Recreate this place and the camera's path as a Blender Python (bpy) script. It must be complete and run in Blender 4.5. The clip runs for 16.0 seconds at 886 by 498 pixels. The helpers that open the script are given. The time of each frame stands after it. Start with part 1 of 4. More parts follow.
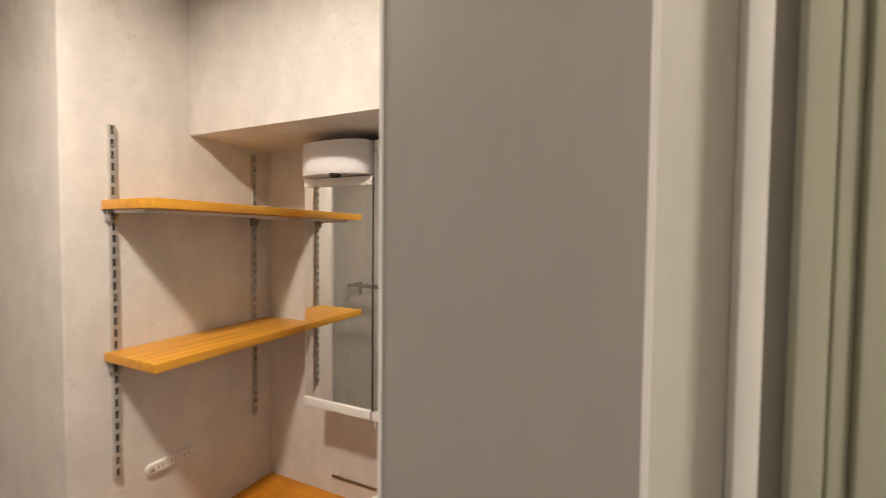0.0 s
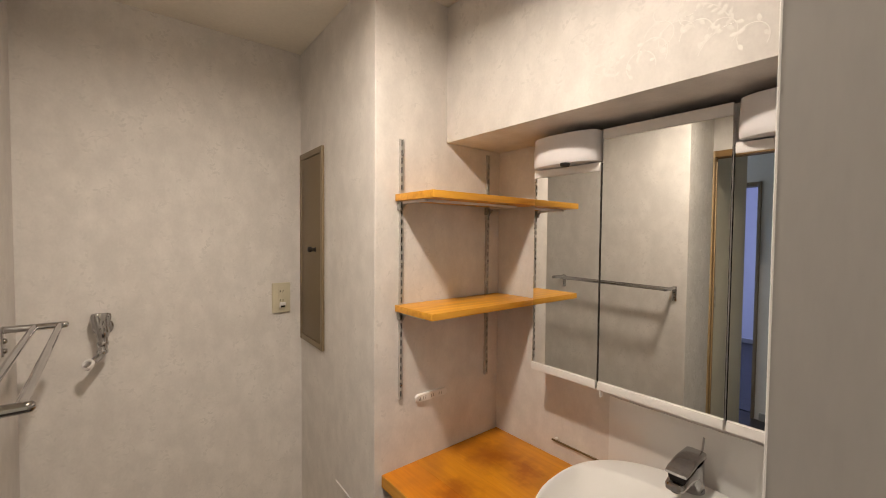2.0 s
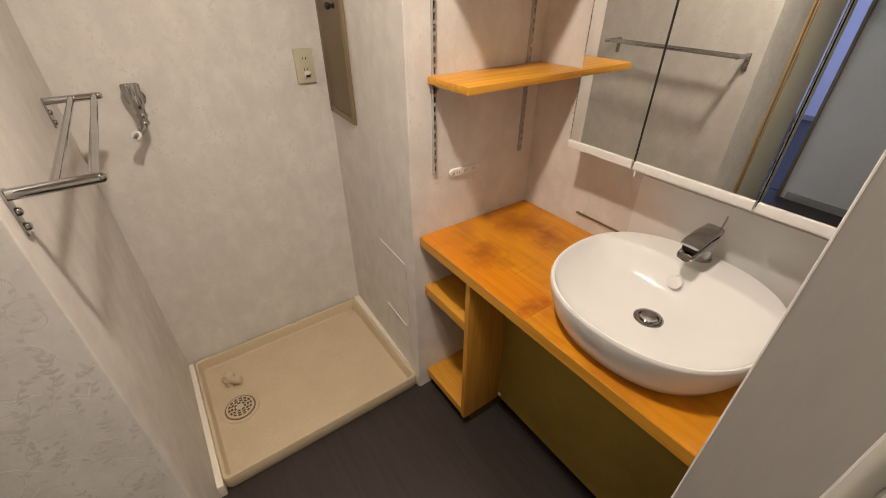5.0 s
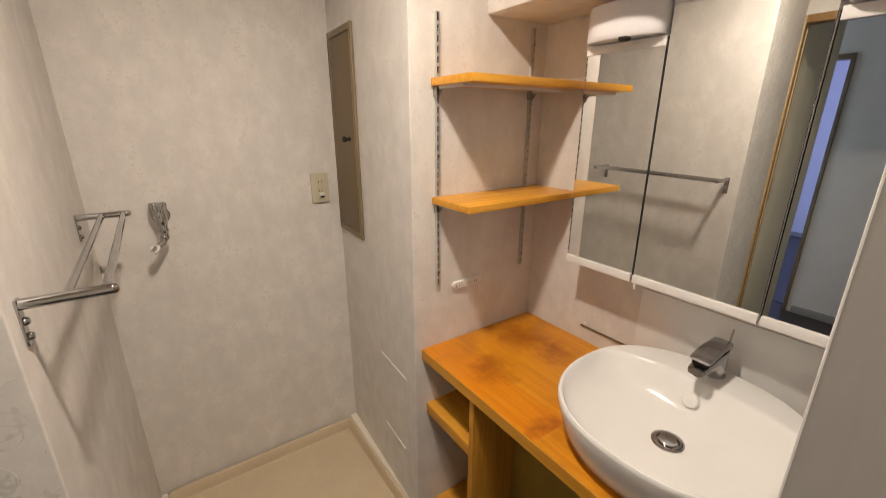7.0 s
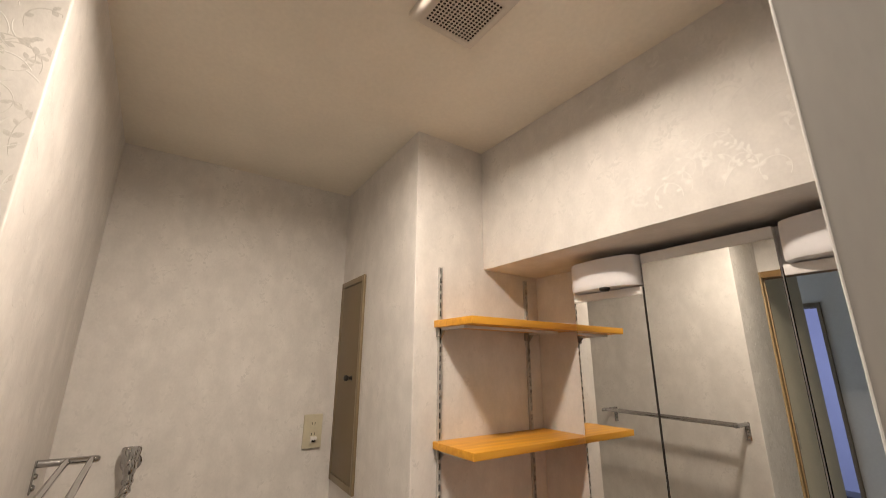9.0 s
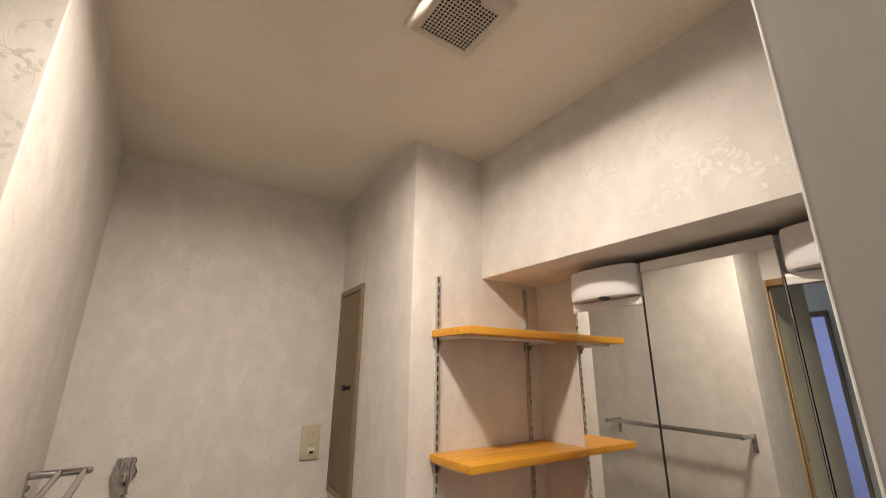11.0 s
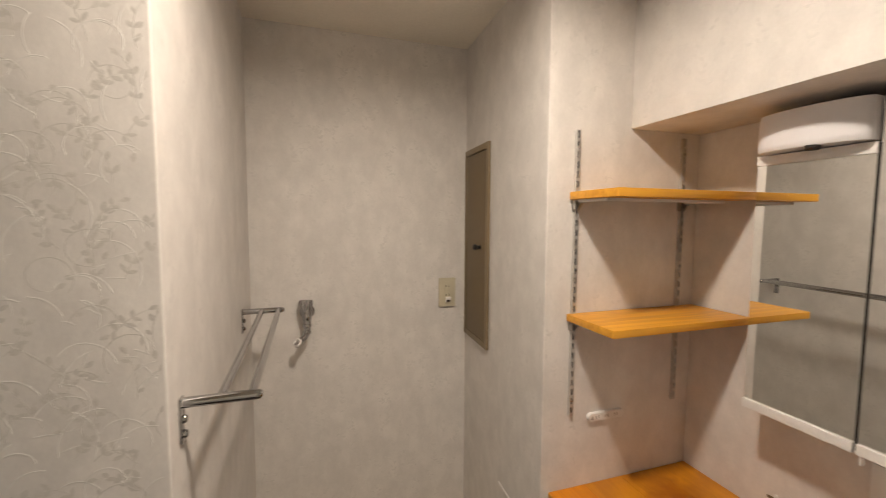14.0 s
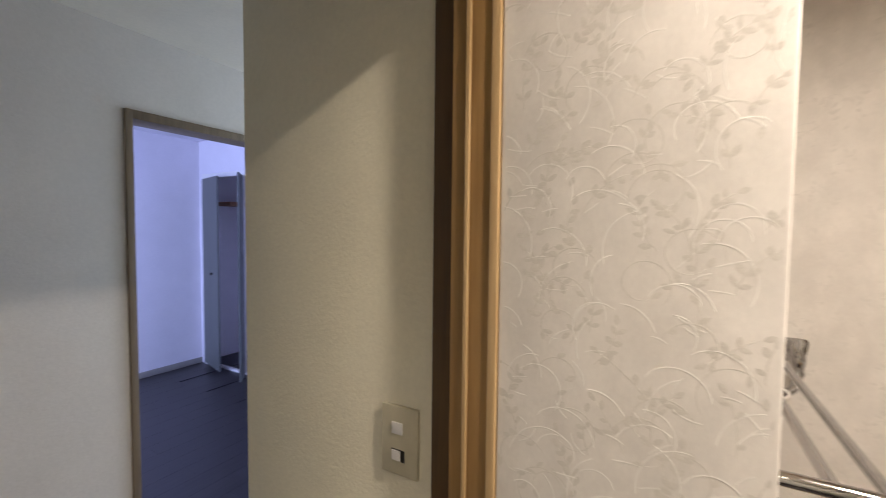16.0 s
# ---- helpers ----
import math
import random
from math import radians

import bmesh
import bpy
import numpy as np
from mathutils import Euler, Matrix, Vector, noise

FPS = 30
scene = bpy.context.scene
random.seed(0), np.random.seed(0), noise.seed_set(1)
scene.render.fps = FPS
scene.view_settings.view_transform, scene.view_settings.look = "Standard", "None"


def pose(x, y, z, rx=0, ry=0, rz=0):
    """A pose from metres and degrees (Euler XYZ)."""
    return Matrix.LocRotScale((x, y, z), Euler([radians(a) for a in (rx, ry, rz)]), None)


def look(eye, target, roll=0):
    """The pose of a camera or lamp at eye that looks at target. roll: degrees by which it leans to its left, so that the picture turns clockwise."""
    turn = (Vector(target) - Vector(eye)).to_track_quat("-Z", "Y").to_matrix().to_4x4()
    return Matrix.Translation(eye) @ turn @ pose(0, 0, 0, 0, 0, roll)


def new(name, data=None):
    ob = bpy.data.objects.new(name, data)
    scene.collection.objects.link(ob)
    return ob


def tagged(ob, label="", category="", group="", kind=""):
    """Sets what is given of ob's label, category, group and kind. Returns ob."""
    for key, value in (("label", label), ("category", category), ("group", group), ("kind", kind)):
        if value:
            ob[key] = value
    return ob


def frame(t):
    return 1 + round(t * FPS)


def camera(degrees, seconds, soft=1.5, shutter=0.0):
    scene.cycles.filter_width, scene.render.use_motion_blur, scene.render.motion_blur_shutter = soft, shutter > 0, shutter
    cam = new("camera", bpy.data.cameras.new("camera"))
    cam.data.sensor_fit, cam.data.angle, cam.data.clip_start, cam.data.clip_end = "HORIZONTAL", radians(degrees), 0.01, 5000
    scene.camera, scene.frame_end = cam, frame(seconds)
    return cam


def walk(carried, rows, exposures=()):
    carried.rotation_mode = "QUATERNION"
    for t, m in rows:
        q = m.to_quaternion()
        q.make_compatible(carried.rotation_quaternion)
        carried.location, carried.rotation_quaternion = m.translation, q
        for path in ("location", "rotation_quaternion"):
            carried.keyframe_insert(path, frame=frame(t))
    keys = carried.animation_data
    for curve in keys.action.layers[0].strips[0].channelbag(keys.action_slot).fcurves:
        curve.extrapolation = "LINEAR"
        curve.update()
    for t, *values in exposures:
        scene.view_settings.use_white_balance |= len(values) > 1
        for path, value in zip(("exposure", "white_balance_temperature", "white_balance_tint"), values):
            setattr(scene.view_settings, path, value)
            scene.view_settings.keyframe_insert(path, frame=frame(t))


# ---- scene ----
cam = camera(94.9, 16.0, soft=0.85, shutter=0.3)
PATH = [
    (0, (-0.0215, 0.115, 1.501), (-0.857, 1.93, 1.431), 0.6),
    (0.5, (-0.0343, 0.1035, 1.482), (-1.183, 1.74, 1.435), 0.1),
    (1, (-0.041, 0.0535, 1.472), (-1.373, 1.545, 1.429), 0.4),
    (1.5, (-0.036, -0.011, 1.461), (-1.5, 1.351, 1.418), 0.4),
    (2, (-0.025, -0.053, 1.449), (-1.57, 1.215, 1.381), 0.5),
    (2.5, (-0.028, -0.066, 1.44), (-1.624, 1.133, 1.308), 0.5),
    (3, (-0.038, -0.059, 1.444), (-1.647, 1.095, 1.163), 0.5),
    (3.5, (-0.045, -0.051, 1.444), (-1.63, 1.064, 0.951), 0.4),
    (4, (-0.048, -0.05, 1.45), (-1.569, 1.018, 0.711), 0.3),
    (4.2, (-0.047, -0.047, 1.451), (-1.536, 0.996, 0.619), 0.2),
    (5.25, (-0.049, -0.053, 1.456), (-1.402, 0.907, 0.336), 0.1),
    (6.3, (-0.042, -0.055, 1.458), (-1.489, 0.959, 0.52), 0.2),
    (6.5, (-0.041, -0.049, 1.459), (-1.528, 0.978, 0.602), 0.0),
    (7, (-0.04, -0.054, 1.459), (-1.607, 1.031, 0.854), 0.1),
    (7.5, (-0.038, -0.057, 1.46), (-1.662, 1.067, 1.144), 0.2),
    (8, (-0.036, -0.064, 1.458), (-1.68, 1.076, 1.44), 0.2),
    (8.5, (-0.034, -0.067, 1.454), (-1.663, 1.059, 1.732), 0.3),
    (9, (-0.027, -0.068, 1.452), (-1.616, 1.023, 1.985), 0.4),
    (9.2, (-0.021, -0.082, 1.459), (-1.584, 1.01, 2.063), 0.4),
    (10.2, (-0.026, -0.063, 1.459), (-1.527, 0.997, 2.24), 0.4),
    (11.3, (-0.023, -0.046, 1.458), (-1.648, 1.038, 1.885), 0.3),
    (11.5, (-0.026, -0.048, 1.457), (-1.662, 1.052, 1.79), 0.1),
    (12, (-0.034, -0.048, 1.46), (-1.693, 1.063, 1.575), 0.1),
    (12.5, (-0.039, -0.048, 1.466), (-1.71, 1.05, 1.424), 0.1),
    (13, (-0.049, -0.006, 1.478), (-1.765, 1.015, 1.36), 0.2),
    (13.5, (-0.081, -0.008, 1.493), (-1.878, 0.859, 1.351), 0.2),
    (14, (-0.114, -0.058, 1.495), (-2.009, 0.563, 1.347), 0.3),
    (14.5, (-0.143, -0.147, 1.495), (-2.118, 0.132, 1.35), 0.6),
    (15, (-0.155, -0.243, 1.51), (-2.145, -0.378, 1.363), 0.7),
    (15.5, (-0.186, -0.313, 1.486), (-2.099, -0.878, 1.412), 0.8),
    (16, (-0.266, -0.366, 1.474), (-2.006, -1.348, 1.383), 0.6),
]
EXPOSURES = [(0, 0.0), (3.5, 0.0), (4.2, 0.08), (5.2, 0.22), (6.5, 0.24), (7.2, 0.10), (8, 0.0), (9, -0.05), (12.5, -0.02), (13.3, 0.0), (14, -0.06), (14.6, 0.05), (15.1, 0.30), (15.5, 0.55), (16, 0.55)]
walk(cam, [(t, look(eye, target, roll)) for t, eye, target, roll in PATH], EXPOSURES)

# ---------------------------------------------------------------- world and lights
world = bpy.data.worlds.new("sky")
scene.world = world
world.use_nodes = True
wn = world.node_tree.nodes
sky = wn.new("ShaderNodeTexSky")
sky.sky_type, sky.sun_disc = "NISHITA", False
sky.sun_elevation, sky.sun_rotation = radians(35), radians(200)
wn["Background"].inputs["Strength"].default_value = 0.12
world.node_tree.links.new(sky.outputs["Color"], wn["Background"].inputs["Color"])

LAMP = (-0.556, 0.153)      # the round recessed ceiling lamp
LAMP_2 = (0.33, -0.03)      # unseen second lamp, assumed over the bathroom door
CEIL = 2.17

lamp_data = bpy.data.lights.new("ceiling_bulb", "AREA")
lamp_data.shape, lamp_data.size, lamp_data.energy = "DISK", 0.108, 14.6
lamp_data.color = (1.0, 0.86, 0.72)
lamp_ob = new("ceiling_bulb", lamp_data)
lamp_ob.matrix_world = pose(LAMP[0], LAMP[1], CEIL + 0.010)

# a weaker downlight added over the bathroom door to light its edges, out of sight
lamp_data_2 = bpy.data.lights.new("ceiling_bulb", "AREA")
lamp_data_2.shape, lamp_data_2.size, lamp_data_2.energy = "DISK", 0.105, 3.9
lamp_data_2.color, lamp_data_2.spread = (1.0, 0.88, 0.76), radians(125)
lamp_ob_2 = new("ceiling_bulb", lamp_data_2)
lamp_ob_2.matrix_world = pose(LAMP_2[0], LAMP_2[1], CEIL + 0.006)

# daylight at the bedroom's window
day = bpy.data.lights.new("window_daylight", "AREA")
day.shape, day.size, day.size_y, day.energy = "RECTANGLE", 1.7, 1.5, 66
day.color = (0.42, 0.52, 1.0)
day_ob = new("window_daylight", day)
day_ob.matrix_world = look((0.52, -3.6, 1.35), (-2.0, -3.6, 1.2))

# daylight added at the unseen far end of the hall to brighten its walls
hall_day = bpy.data.lights.new("hall_fill_daylight", "AREA")
hall_day.shape, hall_day.size, hall_day.size_y, hall_day.energy = "RECTANGLE", 0.7, 1.5, 10
hall_day.color = (0.62, 0.76, 1.0)
hall_ob = new("hall_fill_daylight", hall_day)
hall_ob.matrix_world = look((-2.58, -1.64, 1.25), (0.0, -1.64, 1.25))


# ---------------------------------------------------------------- materials
def rgb(c):
    return (*c, 1.0)


def mat(name, base, rough=0.6, metal=0.0, vary=0.0, scale=8.0, dark=None, bump=0.0, bump_scale=60.0, stretch=(1, 1, 1),
        spec=0.5, coat=0.0, fine=0.0, fine_scale=90.0):
    """A surface whose colour drifts at two scales, with a fine relief."""
    m = bpy.data.materials.new(name)
    m.use_nodes = True
    nt = m.node_tree
    n, ln = nt.nodes, nt.links
    b = n["Principled BSDF"]
    b.inputs["Base Color"].default_value = rgb(base)
    b.inputs["Roughness"].default_value = rough
    b.inputs["Metallic"].default_value = metal
    b.inputs["Specular IOR Level"].default_value = spec
    b.inputs["Coat Weight"].default_value = coat
    tc = n.new("ShaderNodeTexCoord")
    mp = n.new("ShaderNodeMapping")
    mp.inputs["Scale"].default_value = stretch
    ln.new(tc.outputs["Object"], mp.inputs["Vector"])
    if vary > 0:
        big = n.new("ShaderNodeTexNoise")
        big.inputs["Scale"].default_value, big.inputs["Detail"].default_value = scale, 5.0
        small = n.new("ShaderNodeTexNoise")
        small.inputs["Scale"].default_value, small.inputs["Detail"].default_value = fine_scale, 3.0
        ln.new(mp.outputs["Vector"], big.inputs["Vector"])
        ln.new(mp.outputs["Vector"], small.inputs["Vector"])
        ramp = n.new("ShaderNodeMapRange")
        ramp.inputs["From Min"].default_value, ramp.inputs["From Max"].default_value = 0.35, 0.68
        ln.new(big.outputs["Fac"], ramp.inputs["Value"])
        mix = n.new("ShaderNodeMix")
        mix.data_type = "RGBA"
        mix.inputs["A"].default_value = rgb(dark or [c * (1 - vary) for c in base])
        mix.inputs["B"].default_value = rgb(base)
        ln.new(ramp.outputs["Result"], mix.inputs["Factor"])
        out = mix.outputs["Result"]
        if fine > 0:
            r2 = n.new("ShaderNodeMapRange")
            r2.inputs["From Min"].default_value, r2.inputs["From Max"].default_value = 0.3, 0.7
            r2.inputs["To Min"].default_value, r2.inputs["To Max"].default_value = 1 - fine, 1.0
            ln.new(small.outputs["Fac"], r2.inputs["Value"])
            mul = n.new("ShaderNodeMix")
            mul.data_type, mul.blend_type = "RGBA", "MULTIPLY"
            mul.inputs["Factor"].default_value = 1.0
            ln.new(out, mul.inputs["A"])
            ln.new(r2.outputs["Result"], mul.inputs["B"])
            out = mul.outputs["Result"]
        ln.new(out, b.inputs["Base Color"])
        rr = n.new("ShaderNodeMapRange")
        rr.inputs["To Min"].default_value, rr.inputs["To Max"].default_value = max(0.02, rough - 0.06), min(1, rough + 0.06)
        ln.new(small.outputs["Fac"], rr.inputs["Value"])
        ln.new(rr.outputs["Result"], b.inputs["Roughness"])
    if bump > 0:
        t = n.new("ShaderNodeTexNoise")
        t.inputs["Scale"].default_value, t.inputs["Detail"].default_value = bump_scale, 6.0
        ln.new(mp.outputs["Vector"], t.inputs["Vector"])
        bp = n.new("ShaderNodeBump")
        bp.inputs["Strength"].default_value, bp.inputs["Distance"].default_value = bump, 0.004
        ln.new(t.outputs["Fac"], bp.inputs["Height"])
        ln.new(bp.outputs["Normal"], b.inputs["Normal"])
    return m


def wood_mat(name, base, deep, along="x", rough=0.42, stains=0.0, spots=()):
    """Varnished wood: long grain and, where given, darker stains."""
    m = bpy.data.materials.new(name)
    m.use_nodes = True
    nt = m.node_tree
    n, ln = nt.nodes, nt.links
    b = n["Principled BSDF"]
    b.inputs["Roughness"].default_value = rough
    tc = n.new("ShaderNodeTexCoord")
    mp = n.new("ShaderNodeMapping")
    mp.inputs["Scale"].default_value = {"x": (1.6, 26, 26), "y": (26, 1.6, 26), "z": (26, 26, 1.6)}[along]
    ln.new(tc.outputs["Object"], mp.inputs["Vector"])
    g = n.new("ShaderNodeTexNoise")
    g.inputs["Scale"].default_value, g.inputs["Detail"].default_value, g.inputs["Distortion"].default_value = 2.2, 7.0, 0.8
    ln.new(mp.outputs["Vector"], g.inputs["Vector"])
    mix = n.new("ShaderNodeMix")
    mix.data_type = "RGBA"
    mix.inputs["A"].default_value, mix.inputs["B"].default_value = rgb(deep), rgb(base)
    r = n.new("ShaderNodeMapRange")
    r.inputs["From Min"].default_value, r.inputs["From Max"].default_value = 0.3, 0.62
    ln.new(g.outputs["Fac"], r.inputs["Value"])
    ln.new(r.outputs["Result"], mix.inputs["Factor"])
    out = mix.outputs["Result"]
    if stains:
        s = n.new("ShaderNodeTexNoise")
        s.inputs["Scale"].default_value, s.inputs["Detail"].default_value = 5.2, 4.0
        ln.new(tc.outputs["Object"], s.inputs["Vector"])
        sr = n.new("ShaderNodeMapRange")
        sr.inputs["From Min"].default_value, sr.inputs["From Max"].default_value = 0.52, 0.72
        sr.inputs["To Min"].default_value, sr.inputs["To Max"].default_value = 0.0, stains
        ln.new(s.outputs["Fac"], sr.inputs["Value"])
        mu = n.new("ShaderNodeMix")
        mu.data_type = "RGBA"
        mu.inputs["B"].default_value = (0.36, 0.115, 0.010, 1)
        ln.new(sr.outputs["Result"], mu.inputs["Factor"])
        ln.new(out, mu.inputs["A"])
        out = mu.outputs["Result"]
    for sx, sy, sz, sr_ in spots:
        wob = n.new("ShaderNodeTexNoise")
        wob.inputs["Scale"].default_value, wob.inputs["Detail"].default_value = 16.0, 4.0
        ln.new(tc.outputs["Object"], wob.inputs["Vector"])
        off = n.new("ShaderNodeVectorMath")
        off.operation = "MULTIPLY_ADD"
        off.inputs[1].default_value, off.inputs[2].default_value = (0.17, 0.17, 0.0), (-0.085 - sx, -0.085 - sy, -sz)
        ln.new(wob.outputs["Color"], off.inputs[0])
        add = n.new("ShaderNodeVectorMath")
        ln.new(tc.outputs["Object"], add.inputs[0])
        ln.new(off.outputs["Vector"], add.inputs[1])
        far = n.new("ShaderNodeVectorMath")
        far.operation = "LENGTH"
        ln.new(add.outputs["Vector"], far.inputs[0])
        fade = n.new("ShaderNodeMapRange")
        fade.inputs["From Min"].default_value, fade.inputs["From Max"].default_value = 0.25 * sr_, 1.15 * sr_
        fade.inputs["To Min"].default_value, fade.inputs["To Max"].default_value = 0.85, 0.0
        ln.new(far.outputs["Value"], fade.inputs["Value"])
        mu = n.new("ShaderNodeMix")
        mu.data_type = "RGBA"
        mu.inputs["B"].default_value = (0.33, 0.085, 0.004, 1)
        ln.new(fade.outputs["Result"], mu.inputs["Factor"])
        ln.new(out, mu.inputs["A"])
        out = mu.outputs["Result"]
    ln.new(out, b.inputs["Base Color"])
    bp = n.new("ShaderNodeBump")
    bp.inputs["Strength"].default_value, bp.inputs["Distance"].default_value = 0.06, 0.002
    ln.new(g.outputs["Fac"], bp.inputs["Height"])
    ln.new(bp.outputs["Normal"], b.inputs["Normal"])
    rr = n.new("ShaderNodeMapRange")
    rr.inputs["To Min"].default_value, rr.inputs["To Max"].default_value = rough - 0.08, rough + 0.10
    ln.new(g.outputs["Fac"], rr.inputs["Value"])
    ln.new(rr.outputs["Result"], b.inputs["Roughness"])
    return m


def glow(name, colour, strength):
    m = bpy.data.materials.new(name)
    m.use_nodes = True
    b = m.node_tree.nodes["Principled BSDF"]
    b.inputs["Base Color"].default_value = rgb((0.9, 0.9, 0.88))
    b.inputs["Emission Color"].default_value = rgb(colour)
    b.inputs["Emission Strength"].default_value = strength
    return m


PAPER = mat("wallpaper", (0.770, 0.736, 0.702), 0.55, vary=0.13, scale=17, dark=(0.672, 0.641, 0.611), bump=0.10, bump_scale=60, stretch=(1, 1, 0.7),
            fine=0.05, fine_scale=160)
PALELEAF = mat("wallpaper_pale_leaf", (0.703, 0.672, 0.640), 0.47, vary=0.08, scale=40)
LEAF = mat("wallpaper_leaf", (0.655, 0.625, 0.585), 0.42, vary=0.10, scale=40, bump=0.1, bump_scale=200)
STEM = mat("wallpaper_stem", (0.79, 0.765, 0.735), 0.32, vary=0.1, scale=30)
CEILING = mat("ceiling_paper", (0.85, 0.79, 0.69), 0.8, vary=0.05, scale=5, bump=0.22, bump_scale=180, fine=0.05)
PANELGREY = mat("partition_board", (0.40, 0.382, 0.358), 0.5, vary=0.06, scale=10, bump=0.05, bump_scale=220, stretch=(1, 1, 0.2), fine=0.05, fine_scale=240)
PARTITION = mat("partition_paper", (0.80, 0.78, 0.71), 0.55, vary=0.06, scale=10, bump=0.05, bump_scale=220, stretch=(1, 1, 0.2), fine=0.04, fine_scale=240)
# Yellower and brighter than the far hall paper: lamp light put into the colour.
HALLPAPER = mat("hall_wallpaper_lamplit", (0.85, 0.80, 0.64), 0.7, vary=0.05, scale=6, bump=0.2, bump_scale=140, fine=0.05)
# The same hall paper without that warm tint.
HALLFAR = mat("hall_far_wallpaper", (0.76, 0.73, 0.70), 0.7, vary=0.05, scale=6, bump=0.15, bump_scale=140, fine=0.05)
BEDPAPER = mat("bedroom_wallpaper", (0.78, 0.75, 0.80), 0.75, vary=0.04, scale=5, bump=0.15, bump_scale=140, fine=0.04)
COUNTER = wood_mat("orange_varnished_plank", (0.68, 0.245, 0.008), (0.58, 0.185, 0.005), "x", 0.33, stains=0.6, spots=((-0.275, -0.125, 0.035, 0.072), (0.0, -0.19, 0.035, 0.05)))
GOLDPINE = wood_mat("golden_varnished_plank", (0.69, 0.285, 0.014), (0.58, 0.218, 0.009), "x", 0.33, stains=0.75,
                    spots=((-0.275, -0.125, 0.035, 0.072), (-0.355, 0.085, 0.035, 0.09), (-0.22, 0.10, 0.035, 0.05)))
PINE = wood_mat("cubby_pine", (0.68, 0.33, 0.035), (0.58, 0.26, 0.02), "x", 0.4)
SHELF = wood_mat("shelf_pine", (0.74, 0.365, 0.038), (0.56, 0.245, 0.018), "y", 0.4)
DIVIDER = wood_mat("divider_pine", (0.62, 0.30, 0.040), (0.50, 0.21, 0.02), "z", 0.45)
OLIVE = mat("olive_board", (0.41, 0.275, 0.042), 0.6, vary=0.18, scale=7, bump=0.12, bump_scale=90, fine=0.1)
JAMB = wood_mat("jamb_wood", (0.31, 0.185, 0.07), (0.24, 0.135, 0.048), "z", 0.45)
JAMBLIGHT = wood_mat("jamb_edge_wood", (0.49, 0.345, 0.18), (0.40, 0.27, 0.13), "z", 0.4)
# Jamb wood darkened for the shade deep in the groove; reused for the plinth.
JAMBDARK = wood_mat("recess_shade_wood", (0.10, 0.056, 0.019), (0.07, 0.038, 0.013), "z", 0.5)
CASING = wood_mat("bedroom_casing_wood", (0.22, 0.165, 0.11), (0.16, 0.12, 0.08), "z", 0.5)
FLOOR = wood_mat("dark_floor", (0.040, 0.030, 0.027), (0.028, 0.021, 0.019), "x", 0.42)
PAN = mat("pan_plastic", (0.64, 0.53, 0.37), 0.45, vary=0.08, scale=6, dark=(0.59, 0.485, 0.335), bump=0.06, bump_scale=300, fine=0.06)
# Dark colour for the shade inside the drain slots.
PANSHADE = mat("pan_slot_shade", (0.10, 0.085, 0.06), 0.7, vary=0.2, scale=30)
CERAMIC = mat("glazed_ceramic", (0.82, 0.815, 0.80), 0.11, vary=0.02, scale=4, spec=0.35)
FANWHITE = mat("fan_cover_plastic", (0.66, 0.60, 0.53), 0.45, vary=0.05, scale=12, fine=0.04)
WHITE = mat("white_plastic", (0.80, 0.78, 0.76), 0.35, vary=0.04, scale=9, fine=0.03)
COVER = mat("cover_plastic", (0.76, 0.745, 0.765), 0.3, vary=0.03, scale=9, fine=0.02)
CREAM = mat("cream_plastic", (0.60, 0.55, 0.41), 0.35, vary=0.06, scale=20, fine=0.04)
CHROME = mat("chrome", (0.52, 0.515, 0.52), 0.08, metal=1.0, vary=0.12, scale=14, fine=0.1)
STEEL = mat("brushed_aluminium", (0.50, 0.49, 0.48), 0.34, metal=0.9, vary=0.15, scale=30, fine=0.1)
RAILALU = mat("standard_aluminium", (0.62, 0.60, 0.57), 0.38, metal=0.5, vary=0.12, scale=30, fine=0.1)
BLACK = mat("black_plastic", (0.018, 0.016, 0.015), 0.35, vary=0.2, scale=60)
# Near-black holds the shade of slots, holes and gaps.
SLOT = mat("dark_slot", (0.018, 0.015, 0.013), 0.8, vary=0.3, scale=60)
KHAKI = mat("khaki_painted_steel", (0.175, 0.122, 0.058), 0.48, vary=0.06, scale=6, bump=0.12, bump_scale=220, fine=0.05)
KHAKIRIM = mat("khaki_rim", (0.235, 0.175, 0.10), 0.45, vary=0.08, scale=12, fine=0.05)
GREYDOOR = mat("closet_door_paint", (0.13, 0.135, 0.13), 0.5, vary=0.05, scale=6, fine=0.04)
FROST = mat("bathroom_door_panel", (0.43, 0.425, 0.335), 0.3, vary=0.06, scale=8, bump=0.06, bump_scale=300)
BEDFLOOR = wood_mat("bedroom_floor", (0.036, 0.032, 0.034), (0.020, 0.018, 0.019), "x", 0.38)
BASE = mat("baseboard_paint", (0.34, 0.32, 0.29), 0.5, vary=0.08, scale=10)
SEAL = mat("grey_gasket", (0.30, 0.28, 0.25), 0.6, vary=0.1, scale=20)
DOORBROWN = mat("closet_shelf_wood", (0.30, 0.13, 0.06), 0.5, vary=0.2, scale=14, fine=0.1)
LAMPGLOW = glow("lamp_diffuser", (1.0, 0.86, 0.66), 14.0)
MIRROR = mat("mirror_silver", (0.80, 0.81, 0.79), 0.012, metal=1.0)


